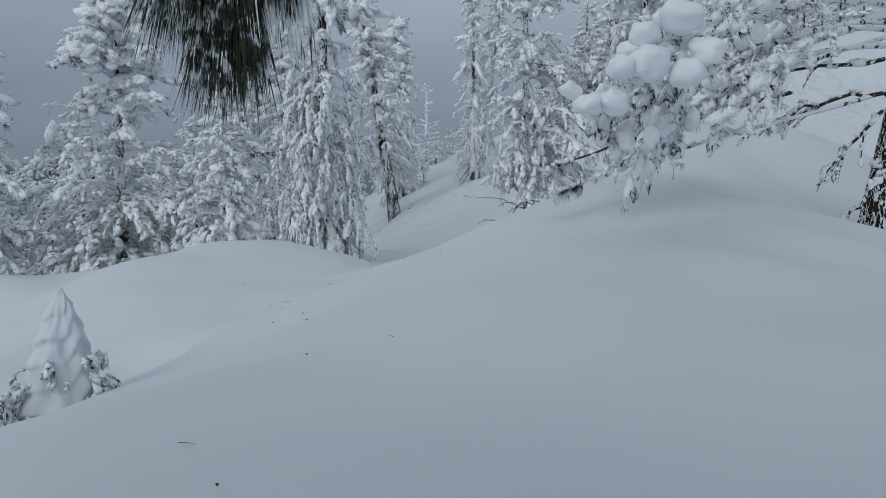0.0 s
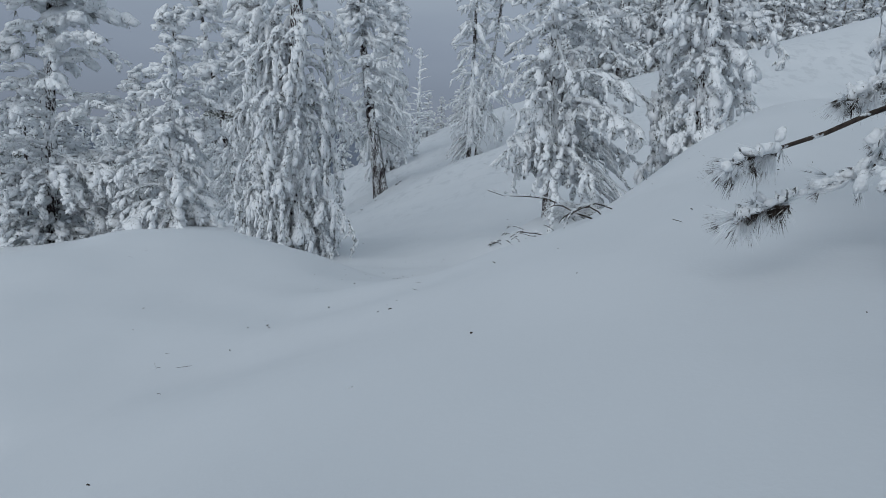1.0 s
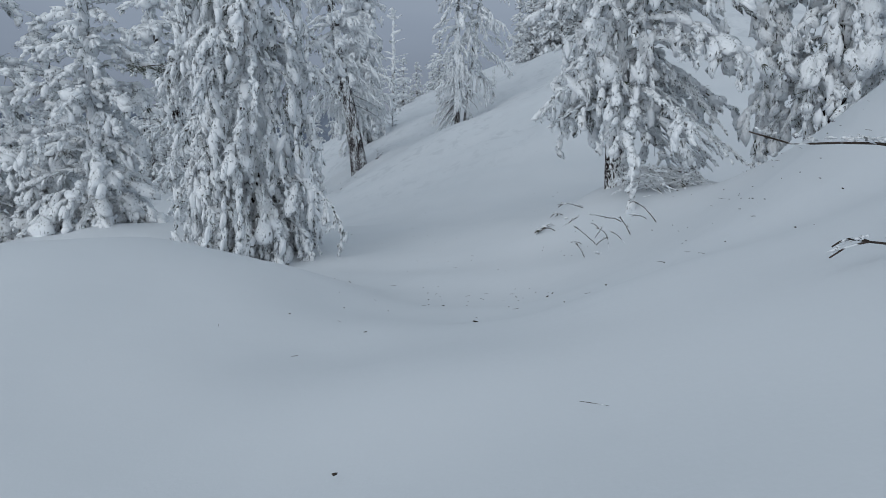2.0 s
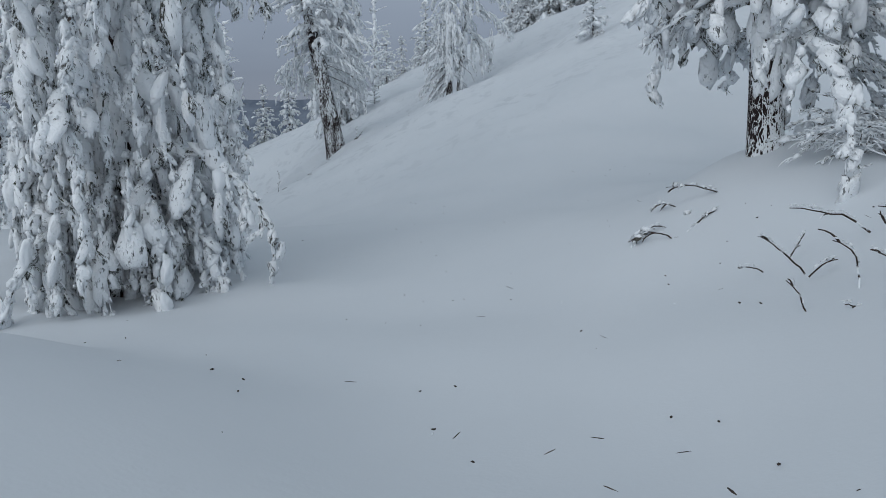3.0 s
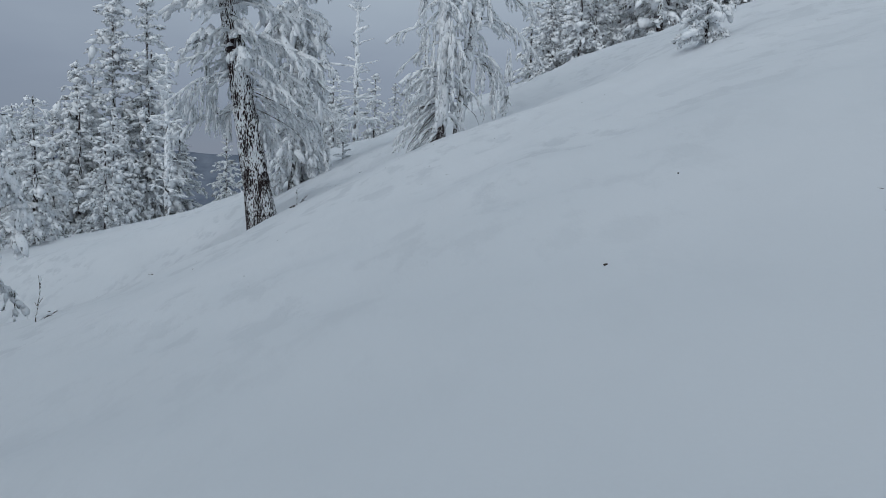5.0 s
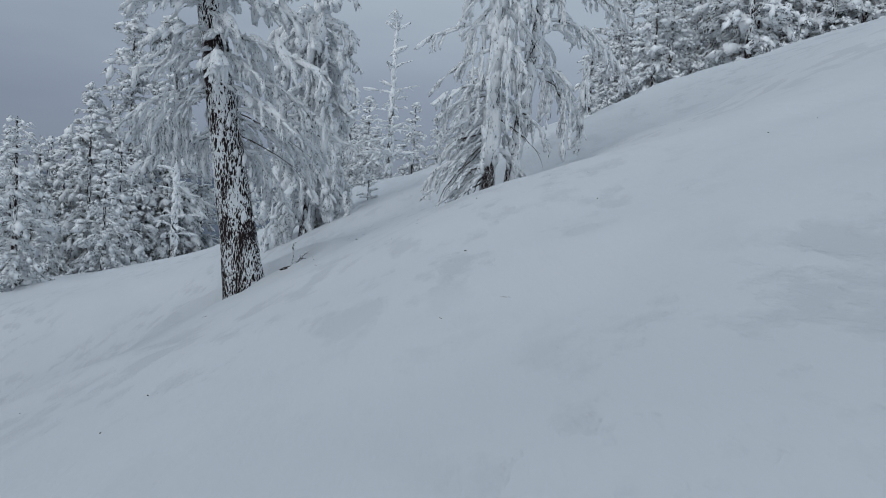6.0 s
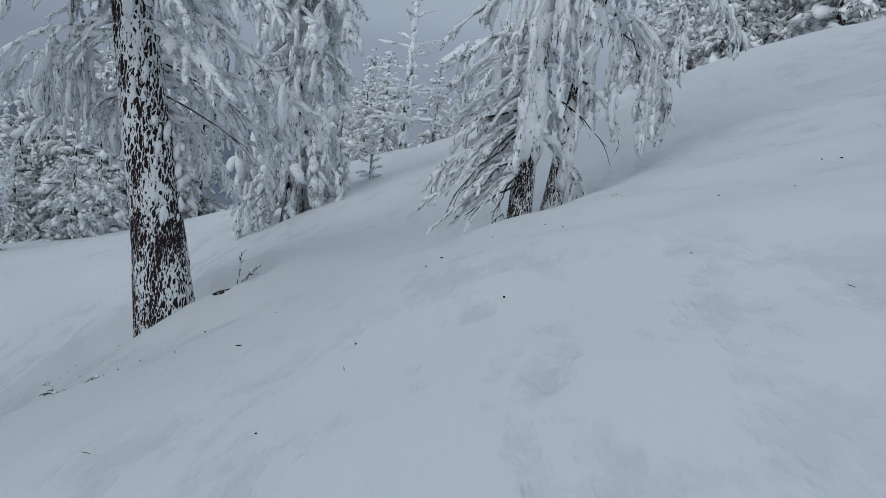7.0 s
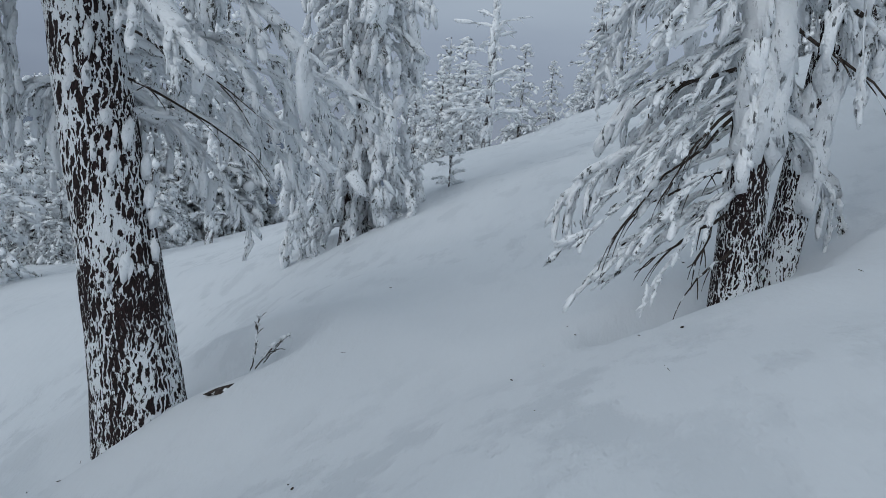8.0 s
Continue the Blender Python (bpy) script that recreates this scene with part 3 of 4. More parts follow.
    for az, hz, ln, el, sg in dead:
        pts, d = bough_points(top * (hz / height), az, ln, el, sg)
        pts = pts + np.cumsum(rng.normal(0, 0.02, pts.shape), axis=0)
        load.dead.append((pts, np.linspace(0.017, 0.003, 9)))
        for q in range(5):
            i = rng.randint(2, 8)
            tp, td = bough_points(pts[i], az + rng.normal(0, 0.7), ln * rng.uniform(0.15, 0.4), el - sg * i / 9 - 0.1, 0.5, 5)
            load.dead_twigs.append((tp, np.linspace(0.006, 0.002, 5)))
    if fan:
        # a feathery spread of thin rimed boughs sweeping down to the snow
        az0, wide, n, h0, h1, reach = fan
        keep = load.clump, load.chips, load.tufts
        load.clump, load.chips, load.tufts, load.coarse = 0.023, 0.8, 0.0, 1.0
        for q in range(n):
            az, hz = az0 + rng.uniform(-wide, wide), rng.uniform(h0, h1)
            ln = reach * rng.uniform(0.6, 1.1)
            pts, d = bough_points(top * (hz / height), az, ln, -0.35 - 0.25 * rng.uniform(), 0.45 * rng.uniform(0.5, 1.4))
            pts = pts + np.cumsum(rng.normal(0, 0.015 * ln, pts.shape), axis=0)
            load.limbs.append((pts, np.linspace(0.014, 0.004, 9)))
            load.run(pts, d, 1.0, 0.15)
            for _ in range(6):
                i = rng.randint(2, 8)
                tp, td = bough_points(pts[i], az + rng.choice([-1, 1]) * rng.uniform(0.3, 0.8), ln * rng.uniform(0.12, 0.25), -0.5, 0.5, 5)
                load.twigs.append((tp, np.linspace(0.008, 0.003, 5)))
                load.run(tp, td, 0.9, 0.0)
        load.clump, load.chips, load.tufts = keep
    for hx, hy, z1, z0, wide in hang:
        p0, p2 = top * ((z1 + 0.3) / height), np.array([hx, hy, z1])
        k = np.linspace(0, 1, 9)[:, None]
        p1 = (p0 + p2) / 2 + [0, 0, 0.4]
        load.swoop(p0 * (1 - k) ** 2 + 2 * k * (1 - k) * p1 + p2 * k**2, 0.03, 4)
        for q in range(int(14 * wide / 0.3)):
            z = rng.uniform(z0 + 0.3 * (z1 - z0), z1)
            a, r = rng.uniform(0, 6.28), wide * math.sqrt(rng.uniform(0, 1))
            low = z0 + (z - z0) * rng.uniform(0, 0.4) + 0.7 * r
            pts = np.array([hx, hy, 0]) + np.stack([np.linspace(0.5, 1, 6) * math.cos(a) * r, np.linspace(0.5, 1, 6) * math.sin(a) * r, np.linspace(z, min(low, z - 0.15), 6)], 1)
            load.twigs.append((pts, np.linspace(0.01, 0.004, 6)))
            load.run(pts, np.tile([[0.05, 0.05, -1.0]], (6, 1)), 0.9, 0.0)
    load.build(root, level, split, RIME if level > 1 else RIME_FAR, blades=9 if level > 1 else 4, fine=fine)
    tagged(root, label, "tree", group)
    return root


# hollows round the trunks: x, y, radius, depth
for hollow in ((-3.75, 53.5, 1.2, 0.5), (-2.5, 53.5, 0.8, 0.28), (1.7, 51.35, 0.75, 0.32), (2.45, 51.9, 0.55, 0.22), (2.55, 22.6, 0.6, 0.05), (4.95, 10.4, 1.45, 0.55), (-3.6, 24.9, 1.3, 0.1), (-3.85, 9.95, 0.6, 0.14), (-4.5, 8.5, 0.8, 0.22), (-3.4, 62.4, 0.9, 0.2)):
    WELLS.append(hollow)

build_ground()


def far_ridge():
    """A wooded mountain ridge across the valley, its distance haze painted in as slate blue."""
    m, n, l, b = material("haze_tinted_forest", 0.95)
    # blue-grey base colour stands in for the air haze over the woods
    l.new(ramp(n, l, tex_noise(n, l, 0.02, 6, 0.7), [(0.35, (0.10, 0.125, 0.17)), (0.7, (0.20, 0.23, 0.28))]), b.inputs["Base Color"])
    cols, rows = 160, 14
    v = np.zeros((rows, cols, 3))
    for i in range(rows):
        for j in range(cols):
            az = radians(-75 + 120 * j / (cols - 1))
            crest = 5 + 10 * noise.noise(Vector((j * 0.06, 3.1, 0))) + 5 * noise.noise(Vector((j * 0.21, 7.7, 0))) + 2 * noise.noise(Vector((j * 0.7, 1.7, 0)))
            k = i / (rows - 1)
            d = 1250 + 250 * k + 30 * noise.noise(Vector((j * 0.2, i * 0.5, 0)))
            v[i, j] = (d * math.sin(az), d * math.cos(az), -140 + (crest + 140) * k**0.7)
    idx = np.arange(rows * cols).reshape(rows, cols)
    f = np.stack([idx[:-1, :-1], idx[:-1, 1:], idx[1:, 1:], idx[1:, :-1]], -1).reshape(-1, 4)
    tagged(mesh_object("backdrop", v.reshape(-1, 3), f, m), "wooded mountain ridge across the valley, painted slate blue for haze", "mountain", kind="structure")


far_ridge()

WOODS = "snow-covered conifers"
# the weeping fir beside the trail and its neighbours
main_fir = conifer("fir_tree", -3.72, 24.8, 14.5, 2.05, 0.26, chips=1.5, core=0.42, fine=0.2, drape=((105, 0.5, 1.45, 1.2, 6.0), (75, 0.3, 1.2, 0.5, 1.7)), pads=120, slim=1.15, first=0.9, seed=11, boughs=130, elev=0.1, sag=2.0, clump=0.064, twigs=8, group=WOODS, profile=0.5, split=True, mix=1.35,
        plaster=(-1.4, 0.9, 0.1, 4.5, 150, 0.11), label="tall weeping fir draped to the ground with rimed snow")


def needle_sprig(root, a, b, seed):
    """A twig of bare green needles that has shed its snow."""
    rng = np.random.RandomState(seed)
    a, b = np.array(a) - np.array(root.location), np.array(b) - np.array(root.location)
    k = np.linspace(0, 1, 8)[:, None]
    child(tube_mesh("bare_twig", [(a * (1 - k) + b * k + [0, 0, 0.05] * np.sin(3.1 * k), np.linspace(0.014, 0.005, 8))], 5, TWIG_DARK), root)
    n = 70
    k = rng.uniform(0, 1, (n, 1))
    pos = a * (1 - k) + b * k + rng.normal(0, 0.05, (n, 3))
    child(tuft_mesh("needle_sprig", pos, (b - a)[None] + rng.normal(0, 0.5, (n, 3)), rng.uniform(0.08, 0.15, n), rng, NEEDLE, 9, 0.8, 0.05), root, "twig of dark green needles bare of snow")


needle_sprig(main_fir, (-4.97, 24.95, 1.5), (-5.94, 25.0, 1.45), 6)
conifer("fir_tree", -7.6, 27.6, 6.2, 1.9, 0.2, first=0.3, seed=12, boughs=90, elev=0.15, sag=1.5, clump=0.11, twigs=7, pads=40, chips=1.0, group=WOODS, label="snow-plastered fir standing behind a larger one")
conifer("pine_tree", -12.2, 30.0, 12.0, 5.2, 0.25, first=0.4, seed=13, boughs=130, elev=0.15, sag=1.2, clump=0.125, twigs=8, pads=60, chips=1.0, group=WOODS, profile=0.95, label="broad pine with heavy pillows of snow on its boughs")
conifer("pine_tree", -16.0, 27.0, 9.0, 2.4, 0.22, first=0.6, seed=10, boughs=70, elev=0.1, sag=1.3, clump=0.17, twigs=7, chips=0.8, group=WOODS, label="pine frosted white at the edge of the slope")
conifer("fir_tree", 2.5, 22.85, 9.0, 1.4, 0.165, fan=(-0.1, 0.55, 22, 1.0, 2.3, 2.2), first=1.0, seed=14, boughs=95, elev=0.0, sag=1.15, clump=0.075, twigs=6, chips=1.0, core=0.3, drape=((34, 0.3, 1.0, 1.3, 3.6),), pads=40, group=WOODS, toward=(-0.2, 0.9), split=True, lean=(-0.03, 0), profile=0.7,
        plaster=(-1.5, 0.9, 0.3, 5, 150, 0.07), label="fir with a dark trunk showing between snowy boughs")
conifer("pine_tree", 5.4, 21.6, 11.0, 1.6, 0.22, drape=((30, 0.4, 1.1, 1.2, 5.0),), first=1.0, seed=15, boughs=90, elev=0.0, sag=1.7, clump=0.09, twigs=8, pads=50, chips=1.0, group=WOODS, profile=0.55, label="slender pine thickly covered in snow pillows")
conifer("pine_tree", -9.3, 29.6, 5.5, 2.4, 0.16, first=0.3, seed=9, boughs=55, elev=0.15, sag=1.2, clump=0.11, twigs=7, chips=1.0, group=WOODS, label="low bushy pine bowed by snow")
# the old pines at the end of the trail
conifer("pine_tree", -3.1, 52.85, 14.5, 2.1, 0.45, hang=((-1.6, -0.2, 5.0, 2.5, 0.3), (-2.2, 0.0, 4.5, 2.7, 0.28), (-1.2, 0.2, 4.0, 2.3, 0.18)), dead=((0.1, 3.6, 1.9, -0.3, 0.4), (-0.2, 4.2, 2.2, -0.3, 0.4)), clear=(-1.7, 0.1, 4.3), chips=1.0, twigs=12, detail=4.0, first=3.1, seed=16, boughs=120, elev=-0.15, sag=0.7, clump=0.06, slim=1.9, core=0.15, tufts=0.08, bare=0, group=WOODS, toward=(0.2, 0.45), plate=True, lean=(-0.16, -0.05), split=True, profile=0.6,
        plaster=(-1.0, 0.9, 1.6, 6, 45, 0.05), label="old pine with a thick dark trunk and drooping frosted boughs")
conifer("pine_tree", 1.93, 51.35, 14.0, 1.5, 0.165, fan=(3.35, 0.6, 24, 0.8, 2.9, 1.4), dead=((3.4, 1.5, 1.3, -0.75, 0.2), (3.6, 1.25, 1.0, -0.7, 0.3), (3.8, 1.0, 0.8, -0.8, 0.2), (3.1, 1.1, 0.9, -0.5, 0.3), (4.0, 0.7, 0.7, -0.7, 0.2), (3.7, 1.7, 1.2, -0.8, 0.1), (-0.35, 2.1, 1.2, -0.45, 0.45), (3.45, 0.8, 0.9, -0.45, 0.3)), drape=((12, 0.25, 0.7, 2.2, 4.0),), clear=(-1.0, 0.35, 3.6), chips=1.0, twigs=9, detail=4.0, first=1.3, seed=17, boughs=95, elev=-0.3, sag=0.95, clump=0.048, slim=1.9, core=0.15, tufts=0.08, bare=1, group=WOODS, toward=(3.14, 0.12), plate=True, split=True, profile=0.6, lean=(0.0, 0),
        plaster=(-1.6, 0.7, 1.3, 6, 110, 0.11), label="pine with dead lower twigs and snow-plastered bark")
conifer("pine_tree", 2.31, 51.98, 14.0, 1.5, 0.145, hang=((1.2, -0.2, 2.6, 1.0, 0.2), (1.55, 0.0, 3.4, 2.0, 0.18), (0.75, -0.1, 3.1, 1.7, 0.16)), clear=(-1.5, 0.3, 4.0), chips=1.0, twigs=9, detail=4.0, first=2.8, seed=18, boughs=85, elev=-0.1, sag=1.5, clump=0.052, slim=1.6, core=0.15, tufts=0.08, bare=3, group=WOODS, toward=(0.0, 0.5), plate=True, lean=(0.12, 0), split=True, profile=0.6,
        plaster=(-0.6, 0.7, 0.6, 6, 90, 0.1), label="leaning pine growing close beside another trunk")
conifer("fir_tree", -3.4, 62.2, 14.0, 2.1, 0.3, pads=70, slim=1.3, drape=((60, 0.5, 1.5, 1.4, 7.0),), first=0.35, seed=19, boughs=125, plaster=(-1.57, 1.2, 0.3, 9, 120, 0.14), elev=-0.1, sag=1.5, clump=0.095, twigs=8, chips=1.0, group=WOODS, profile=0.55, label="dense fir hung with curtains of snow")
for sx, sy, sr, sd, sl in ((-6.35, 42.7, 0.26, 21, -0.22), (-7.25, 43.2, 0.25, 22, -0.18), (-9.2, 43.9, 0.26, 23, -0.22), (-10.9, 49.7, 0.25, 24, -0.04)):
    conifer("pine_tree", sx, sy, 13.0, 1.9, sr, first=1.5, seed=sd, boughs=85, elev=-0.1, sag=1.3, clump=0.095, chips=1.0, twigs=6, group=WOODS, lean=(sl, 0), profile=0.6, label="pine with a dark bare lower trunk and snowy crown")
conifer("dead_tree", -1.5, 73.0, 8.0, 1.5, 0.16, first=0.9, seed=31, boughs=42, elev=0.05, sag=0.35, clump=0.075, slim=2.0, twigs=3, plaster=(-1.57, 1.6, 0.4, 7.6, 190, 0.085), tufts=0.0, chips=0.3, group="dead snags", label="thin dead snag coated white with rime")
conifer("dead_tree", -12.2, 75.0, 9.5, 1.1, 0.16, first=0.9, seed=32, boughs=42, elev=0.05, sag=0.35, clump=0.075, slim=2.0, twigs=3, plaster=(-1.57, 1.6, 0.4, 9.0, 190, 0.085), tufts=0.0, chips=0.3, group="dead snags", label="thin dead snag coated white with rime")
conifer("fir_sapling", 6.20, 43.25, 1.3, 0.42, 0.035, first=0.05, seed=33, boughs=44, elev=0.1, sag=0.9, clump=0.055, twigs=4, label="small young fir coated with snow on the open slope")

# distant woods: the tall trees across the hollow, then three smaller ones and their copies
for fx, fy, fh, fs in ((-19.6, 88.0, 18.2, 44), (-17.4, 88.6, 16.5, 45), (-21.6, 86.5, 12.5, 46)):
    conifer("pine_tree", fx, fy, fh, 3.3, 0.26, first=0.6, seed=fs, boughs=120, elev=0.0, sag=1.2, clump=0.25, thin=1.3, core=0.35, level=1, twigs=6, tufts=0.15, chips=0.4, detail=99, group=WOODS, profile=0.7, label="tall distant pine frosted white with snow")
far_kinds = [
    conifer("pine_tree", -20.5, 84.0, 10.0, 2.9, 0.2, first=0.4, seed=41, boughs=62, elev=0.0, sag=1.2, clump=0.22, thin=1.0, core=0.3, level=1, twigs=5, tufts=0.12, chips=0.0, detail=99, group=WOODS, profile=0.7, label="distant pine frosted white with snow"),
    conifer("pine_tree", -23.5, 87.0, 9.5, 2.8, 0.2, first=0.4, seed=42, boughs=62, elev=0.1, sag=1.2, clump=0.22, thin=1.0, core=0.3, level=1, twigs=5, tufts=0.12, chips=0.0, detail=99, group=WOODS, profile=0.75, label="distant pine frosted white with snow"),
    conifer("fir_tree", -23.0, 80.0, 9.0, 2.5, 0.2, first=0.3, seed=43, boughs=62, elev=0.0, sag=1.4, clump=0.22, thin=1.0, core=0.3, level=1, twigs=5, tufts=0.12, chips=0.0, detail=99, group=WOODS, profile=0.7, label="distant fir frosted white with snow"),
]
rng = np.random.RandomState(77)
far_heights = (10.0, 9.5, 9.0)
spots = [(-22.5, 92.0, 6.0), (-16.0, 92.0, 3.0), (-19.0, 95.0, 10.0), (-25.0, 88.0, 2.0), (-12.0, 90.0, 1.5), (-9.0, 84.0, 2.2), (-5.5, 82.0, 4.0), (2.6, 84.0, 8.0), (0.6, 88.0, 5.5), (-3.5, 90.0, 5.0), (4.5, 90.0, 8.5), (-7.2, 93.0, 5.0)]  # x, y, height of the top above the start
spots += [(rng.uniform(-62, -23), rng.uniform(74, 125), rng.uniform(-0.5, 3.6)) for k in range(46)]
spots += [(rng.uniform(-48, -20), rng.uniform(34, 62), rng.uniform(1.5, 4.5)) for k in range(12)]
# lower trees thickening the wood beyond the valley side
for k in range(26):
    sx, sy = rng.uniform(-34, -15), rng.uniform(62, 88)
    spots.append((sx, sy, at(sx, sy) + rng.uniform(4.0, 7.5)))
# the wood along the crest of the open slope
for k in range(60):
    sx, sy = 9.5 + 0.54 * k + rng.uniform(-0.6, 0.6), 74 + 0.10 * k + rng.uniform(-2, 16)
    spots.append((sx, sy, at(sx, sy) + min(12.0, 6.0 + 0.5 * k) * rng.uniform(0.75, 1.1)))
spots += [(rng.uniform(-7, 6), rng.uniform(80, 100), rng.uniform(4.0, 7.5)) for k in range(9)]
for k, (sx, sy, top_z) in enumerate(spots):
    foot = at(sx, sy, 0.3)
    sc = min(1.6, max(0.3, (top_z - foot) / far_heights[k % 3]))
    copy_thing(far_kinds[k % 3], pose(sx, sy, foot, 0, 0, rng.uniform(0, 360)) @ Matrix.Scale(sc, 4))

# ---- the pine at the start, whose laden boughs hang over the slope ----
def start_pine():
    rng = np.random.RandomState(51)
    x, y = 5.55, 10.3
    z = at(x, y)
    root = new("pine_tree")
    root.location = (x, y, z)
    child(trunk_mesh("trunk", (0, 0, -0.4), (1.5, 0.2, 8.0), 0.27, 0.1, BARK, sides=64, rows=160, bark=0.03, seed=9), root, "dark furrowed bark plastered with snow")
    load = Load(rng, 0.06, 0.9, 1.2, 0.8, 2.0)
    # boughs that sweep from the trunk down towards the trail: tip place, height on the trunk, twigs
    for tx, ty, tz, hz, tw in ((1.15, 6.0, 1.5, 3.3, 5), (1.55, 5.9, 1.85, 3.6, 4), (1.65, 8.2, 1.0, 2.8, 8), (1.9, 8.6, 1.3, 3.1, 8), (2.2, 9.1, 1.9, 3.4, 8), (2.0, 9.6, 2.2, 3.6, 7), (2.9, 8.4, 1.5, 3.0, 7), (2.6, 9.0, 2.7, 4.0, 7)):
        p0, p2 = np.array([0.12, 0.03, hz]), np.array([tx - x, ty - y, tz - z])
        k = np.linspace(0, 1, 9)[:, None]
        p1 = p0 * 0.45 + p2 * 0.55 + [0, 0, 0.75]
        load.swoop(p0 * (1 - k) ** 2 + 2 * k * (1 - k) * p1 + p2 * k**2, 0.045, tw + 5, 1.0, 2.0 if ty < 7.5 else 9.0)
    # bunched sprays that hang from them almost to the snow: head place, tip place
    load.core = 0.5
    for hx, hy, hw, tx, ty, tz in ((1.8, 6.7, 1.75, 1.5, 6.9, 1.12), (2.0, 6.9, 1.8, 1.72, 7.1, 1.02), (2.2, 7.0, 1.9, 1.93, 7.2, 1.1), (1.6, 6.5, 1.7, 1.36, 6.8, 1.3), (2.2, 7.1, 1.7, 2.1, 7.3, 1.25), (1.45, 6.3, 1.7, 1.22, 6.6, 1.42), (1.9, 6.5, 2.1, 1.62, 6.6, 1.4), (2.1, 6.6, 2.1, 1.85, 6.7, 1.5)):
        h0, h2 = np.array([hx - x, hy - y, hw - z]), np.array([tx - x, ty - y, tz - z])
        k = np.linspace(0, 1, 9)[:, None]
        h1 = h0 * 0.3 + h2 * 0.7 + [0, 0, 0.22]
        load.swoop(h0 * (1 - k) ** 2 + 2 * k * (1 - k) * h1 + h2 * k**2, 0.02, 9, 1.1, 1.5)
        for q in range(3):
            s = rng.uniform(0.045, 0.085)
            load.pillow(h0 + (h2 - h0) * rng.uniform(0.3, 0.95) + rng.normal(0, 0.06, 3) + [0, -0.05, 0.08], [[rng.normal(0, 0.3), 0.3, -1.0]], [[s * 1.4, s, s * 0.9]])
    load.core = 0.2
    for _ in range(26):
        az, hz = rng.uniform(0, 6.28), rng.uniform(3.6, 7.6)
        load.coarse = 1.5
        load.bough(np.array([0.18 * hz, 0.1, hz]), az, rng.uniform(1.4, 2.6), 0.1, 1.0, 0.04, 4)
        load.coarse = 1.0
    # a bare dark limb that ends in brushes of rimed needles: tip place, bearing of the brush
    for tx, ty, tz, hz, turn in ((1.18, 8.68, 1.06, 2.5, 3.3), (1.3, 8.8, 0.82, 2.2, 3.5), (2.0, 9.25, 1.5, 2.9, 2.9)):
        p0, p2 = np.array([0.12, 0.03, hz]), np.array([tx - x, ty - y, tz - z])
        k = np.linspace(0, 1, 13)[:, None]
        p1 = p0 * 0.3 + p2 * 0.7 + [0, 0, 0.12]
        pts = p0 * (1 - k) ** 2 + 2 * k * (1 - k) * p1 + p2 * k**2 + np.cumsum(rng.normal(0, 0.012, (13, 3)), axis=0)
        if tz < 1.1 and tx < 1.25:
            load.dead.append((pts[3:], np.linspace(0.026, 0.009, 10)))
        else:
            load.limbs.append((pts, np.linspace(0.03, 0.009, 13)))
            load.run(pts, np.gradient(pts, axis=0) * 12, 0.65, 0.25)
        along = pts[-1] + np.linspace(-0.06, 0.28, 46)[:, None] * (pts[-1] - pts[-2]) / np.linalg.norm(pts[-1] - pts[-2]) * -1
        load.fans.append((along + rng.normal(0, 0.012, (46, 3)), np.stack([np.cos(turn) * rng.uniform(0, 0.7, 46), rng.normal(0, 0.4, 46), -rng.uniform(0.1, 1.0, 46)], 1), rng.uniform(0.11, 0.17, 46)))
        load.lump(along[::6] + rng.normal(0, 0.02, (8, 3)) + [0.02, 0, 0.03], rng.normal(0, 1, (8, 3)), np.stack([rng.uniform(0.03, 0.05, 8), rng.uniform(0.025, 0.04, 8), rng.uniform(0.018, 0.03, 8)], 1))
    # round pillows resting on the sweeping boughs
    for _ in range(30):
        pts = load.twigs[rng.randint(0, 70)][0]
        i = rng.randint(1, 5)
        s = rng.uniform(0.08, 0.15)
        spot = pts[i] + rng.normal(0, 0.1, 3) + [0, -0.05, 0.05]
        if spot[2] + z < 2.0 or spot[1] + y < 7.5:
            continue
        load.pillow(spot, [[rng.normal(), rng.normal(), 0.1]], [[s * 1.15, s, s * 0.85]])
    # snow balls on the bough that reaches out farthest
    for bx, by, bz, br in ((1.75, 5.95, 2.19, 0.18), (1.52, 5.91, 1.86, 0.18), (1.79, 5.90, 1.78, 0.15), (1.32, 5.91, 1.82, 0.13), (1.25, 5.88, 1.57, 0.13), (1.07, 5.88, 1.55, 0.12), (1.94, 5.92, 1.94, 0.16), (1.48, 5.93, 2.06, 0.13), (0.94, 5.89, 1.65, 0.09)):
        load.pillow(np.array([bx - x, by - y, bz - z]), [[rng.normal(), rng.normal(), 0.2]], [[br * 0.88, br * 0.84, br * 0.72]])
        load.run(np.array([[bx - x, by - y - 0.02, bz - z - br * 0.55], [bx - x + 0.05, by - y + 0.1, bz - z - br * 0.9]]), np.array([[0.2, 0.2, -1.0]] * 2), 0.9, 0.0)
    # thin frosted limbs low on the trunk
    for az, hz, ln, el, sg in ((3.3, 2.2, 2.0, -0.1, 0.35), (3.7, 1.9, 1.7, -0.3, 0.5), (3.0, 2.6, 2.2, -0.05, 0.3), (4.0, 1.5, 1.2, -0.4, 0.4), (4.5, 2.3, 1.3, -0.2, 0.6), (3.5, 1.1, 0.9, -0.5, 0.5)):
        pts, d = bough_points(np.array([0.1, 0, hz]), az, ln, el, sg)
        pts = pts + np.cumsum(rng.normal(0, 0.05, pts.shape), axis=0)
        load.dead.append((pts, np.linspace(0.03, 0.007, 9)))
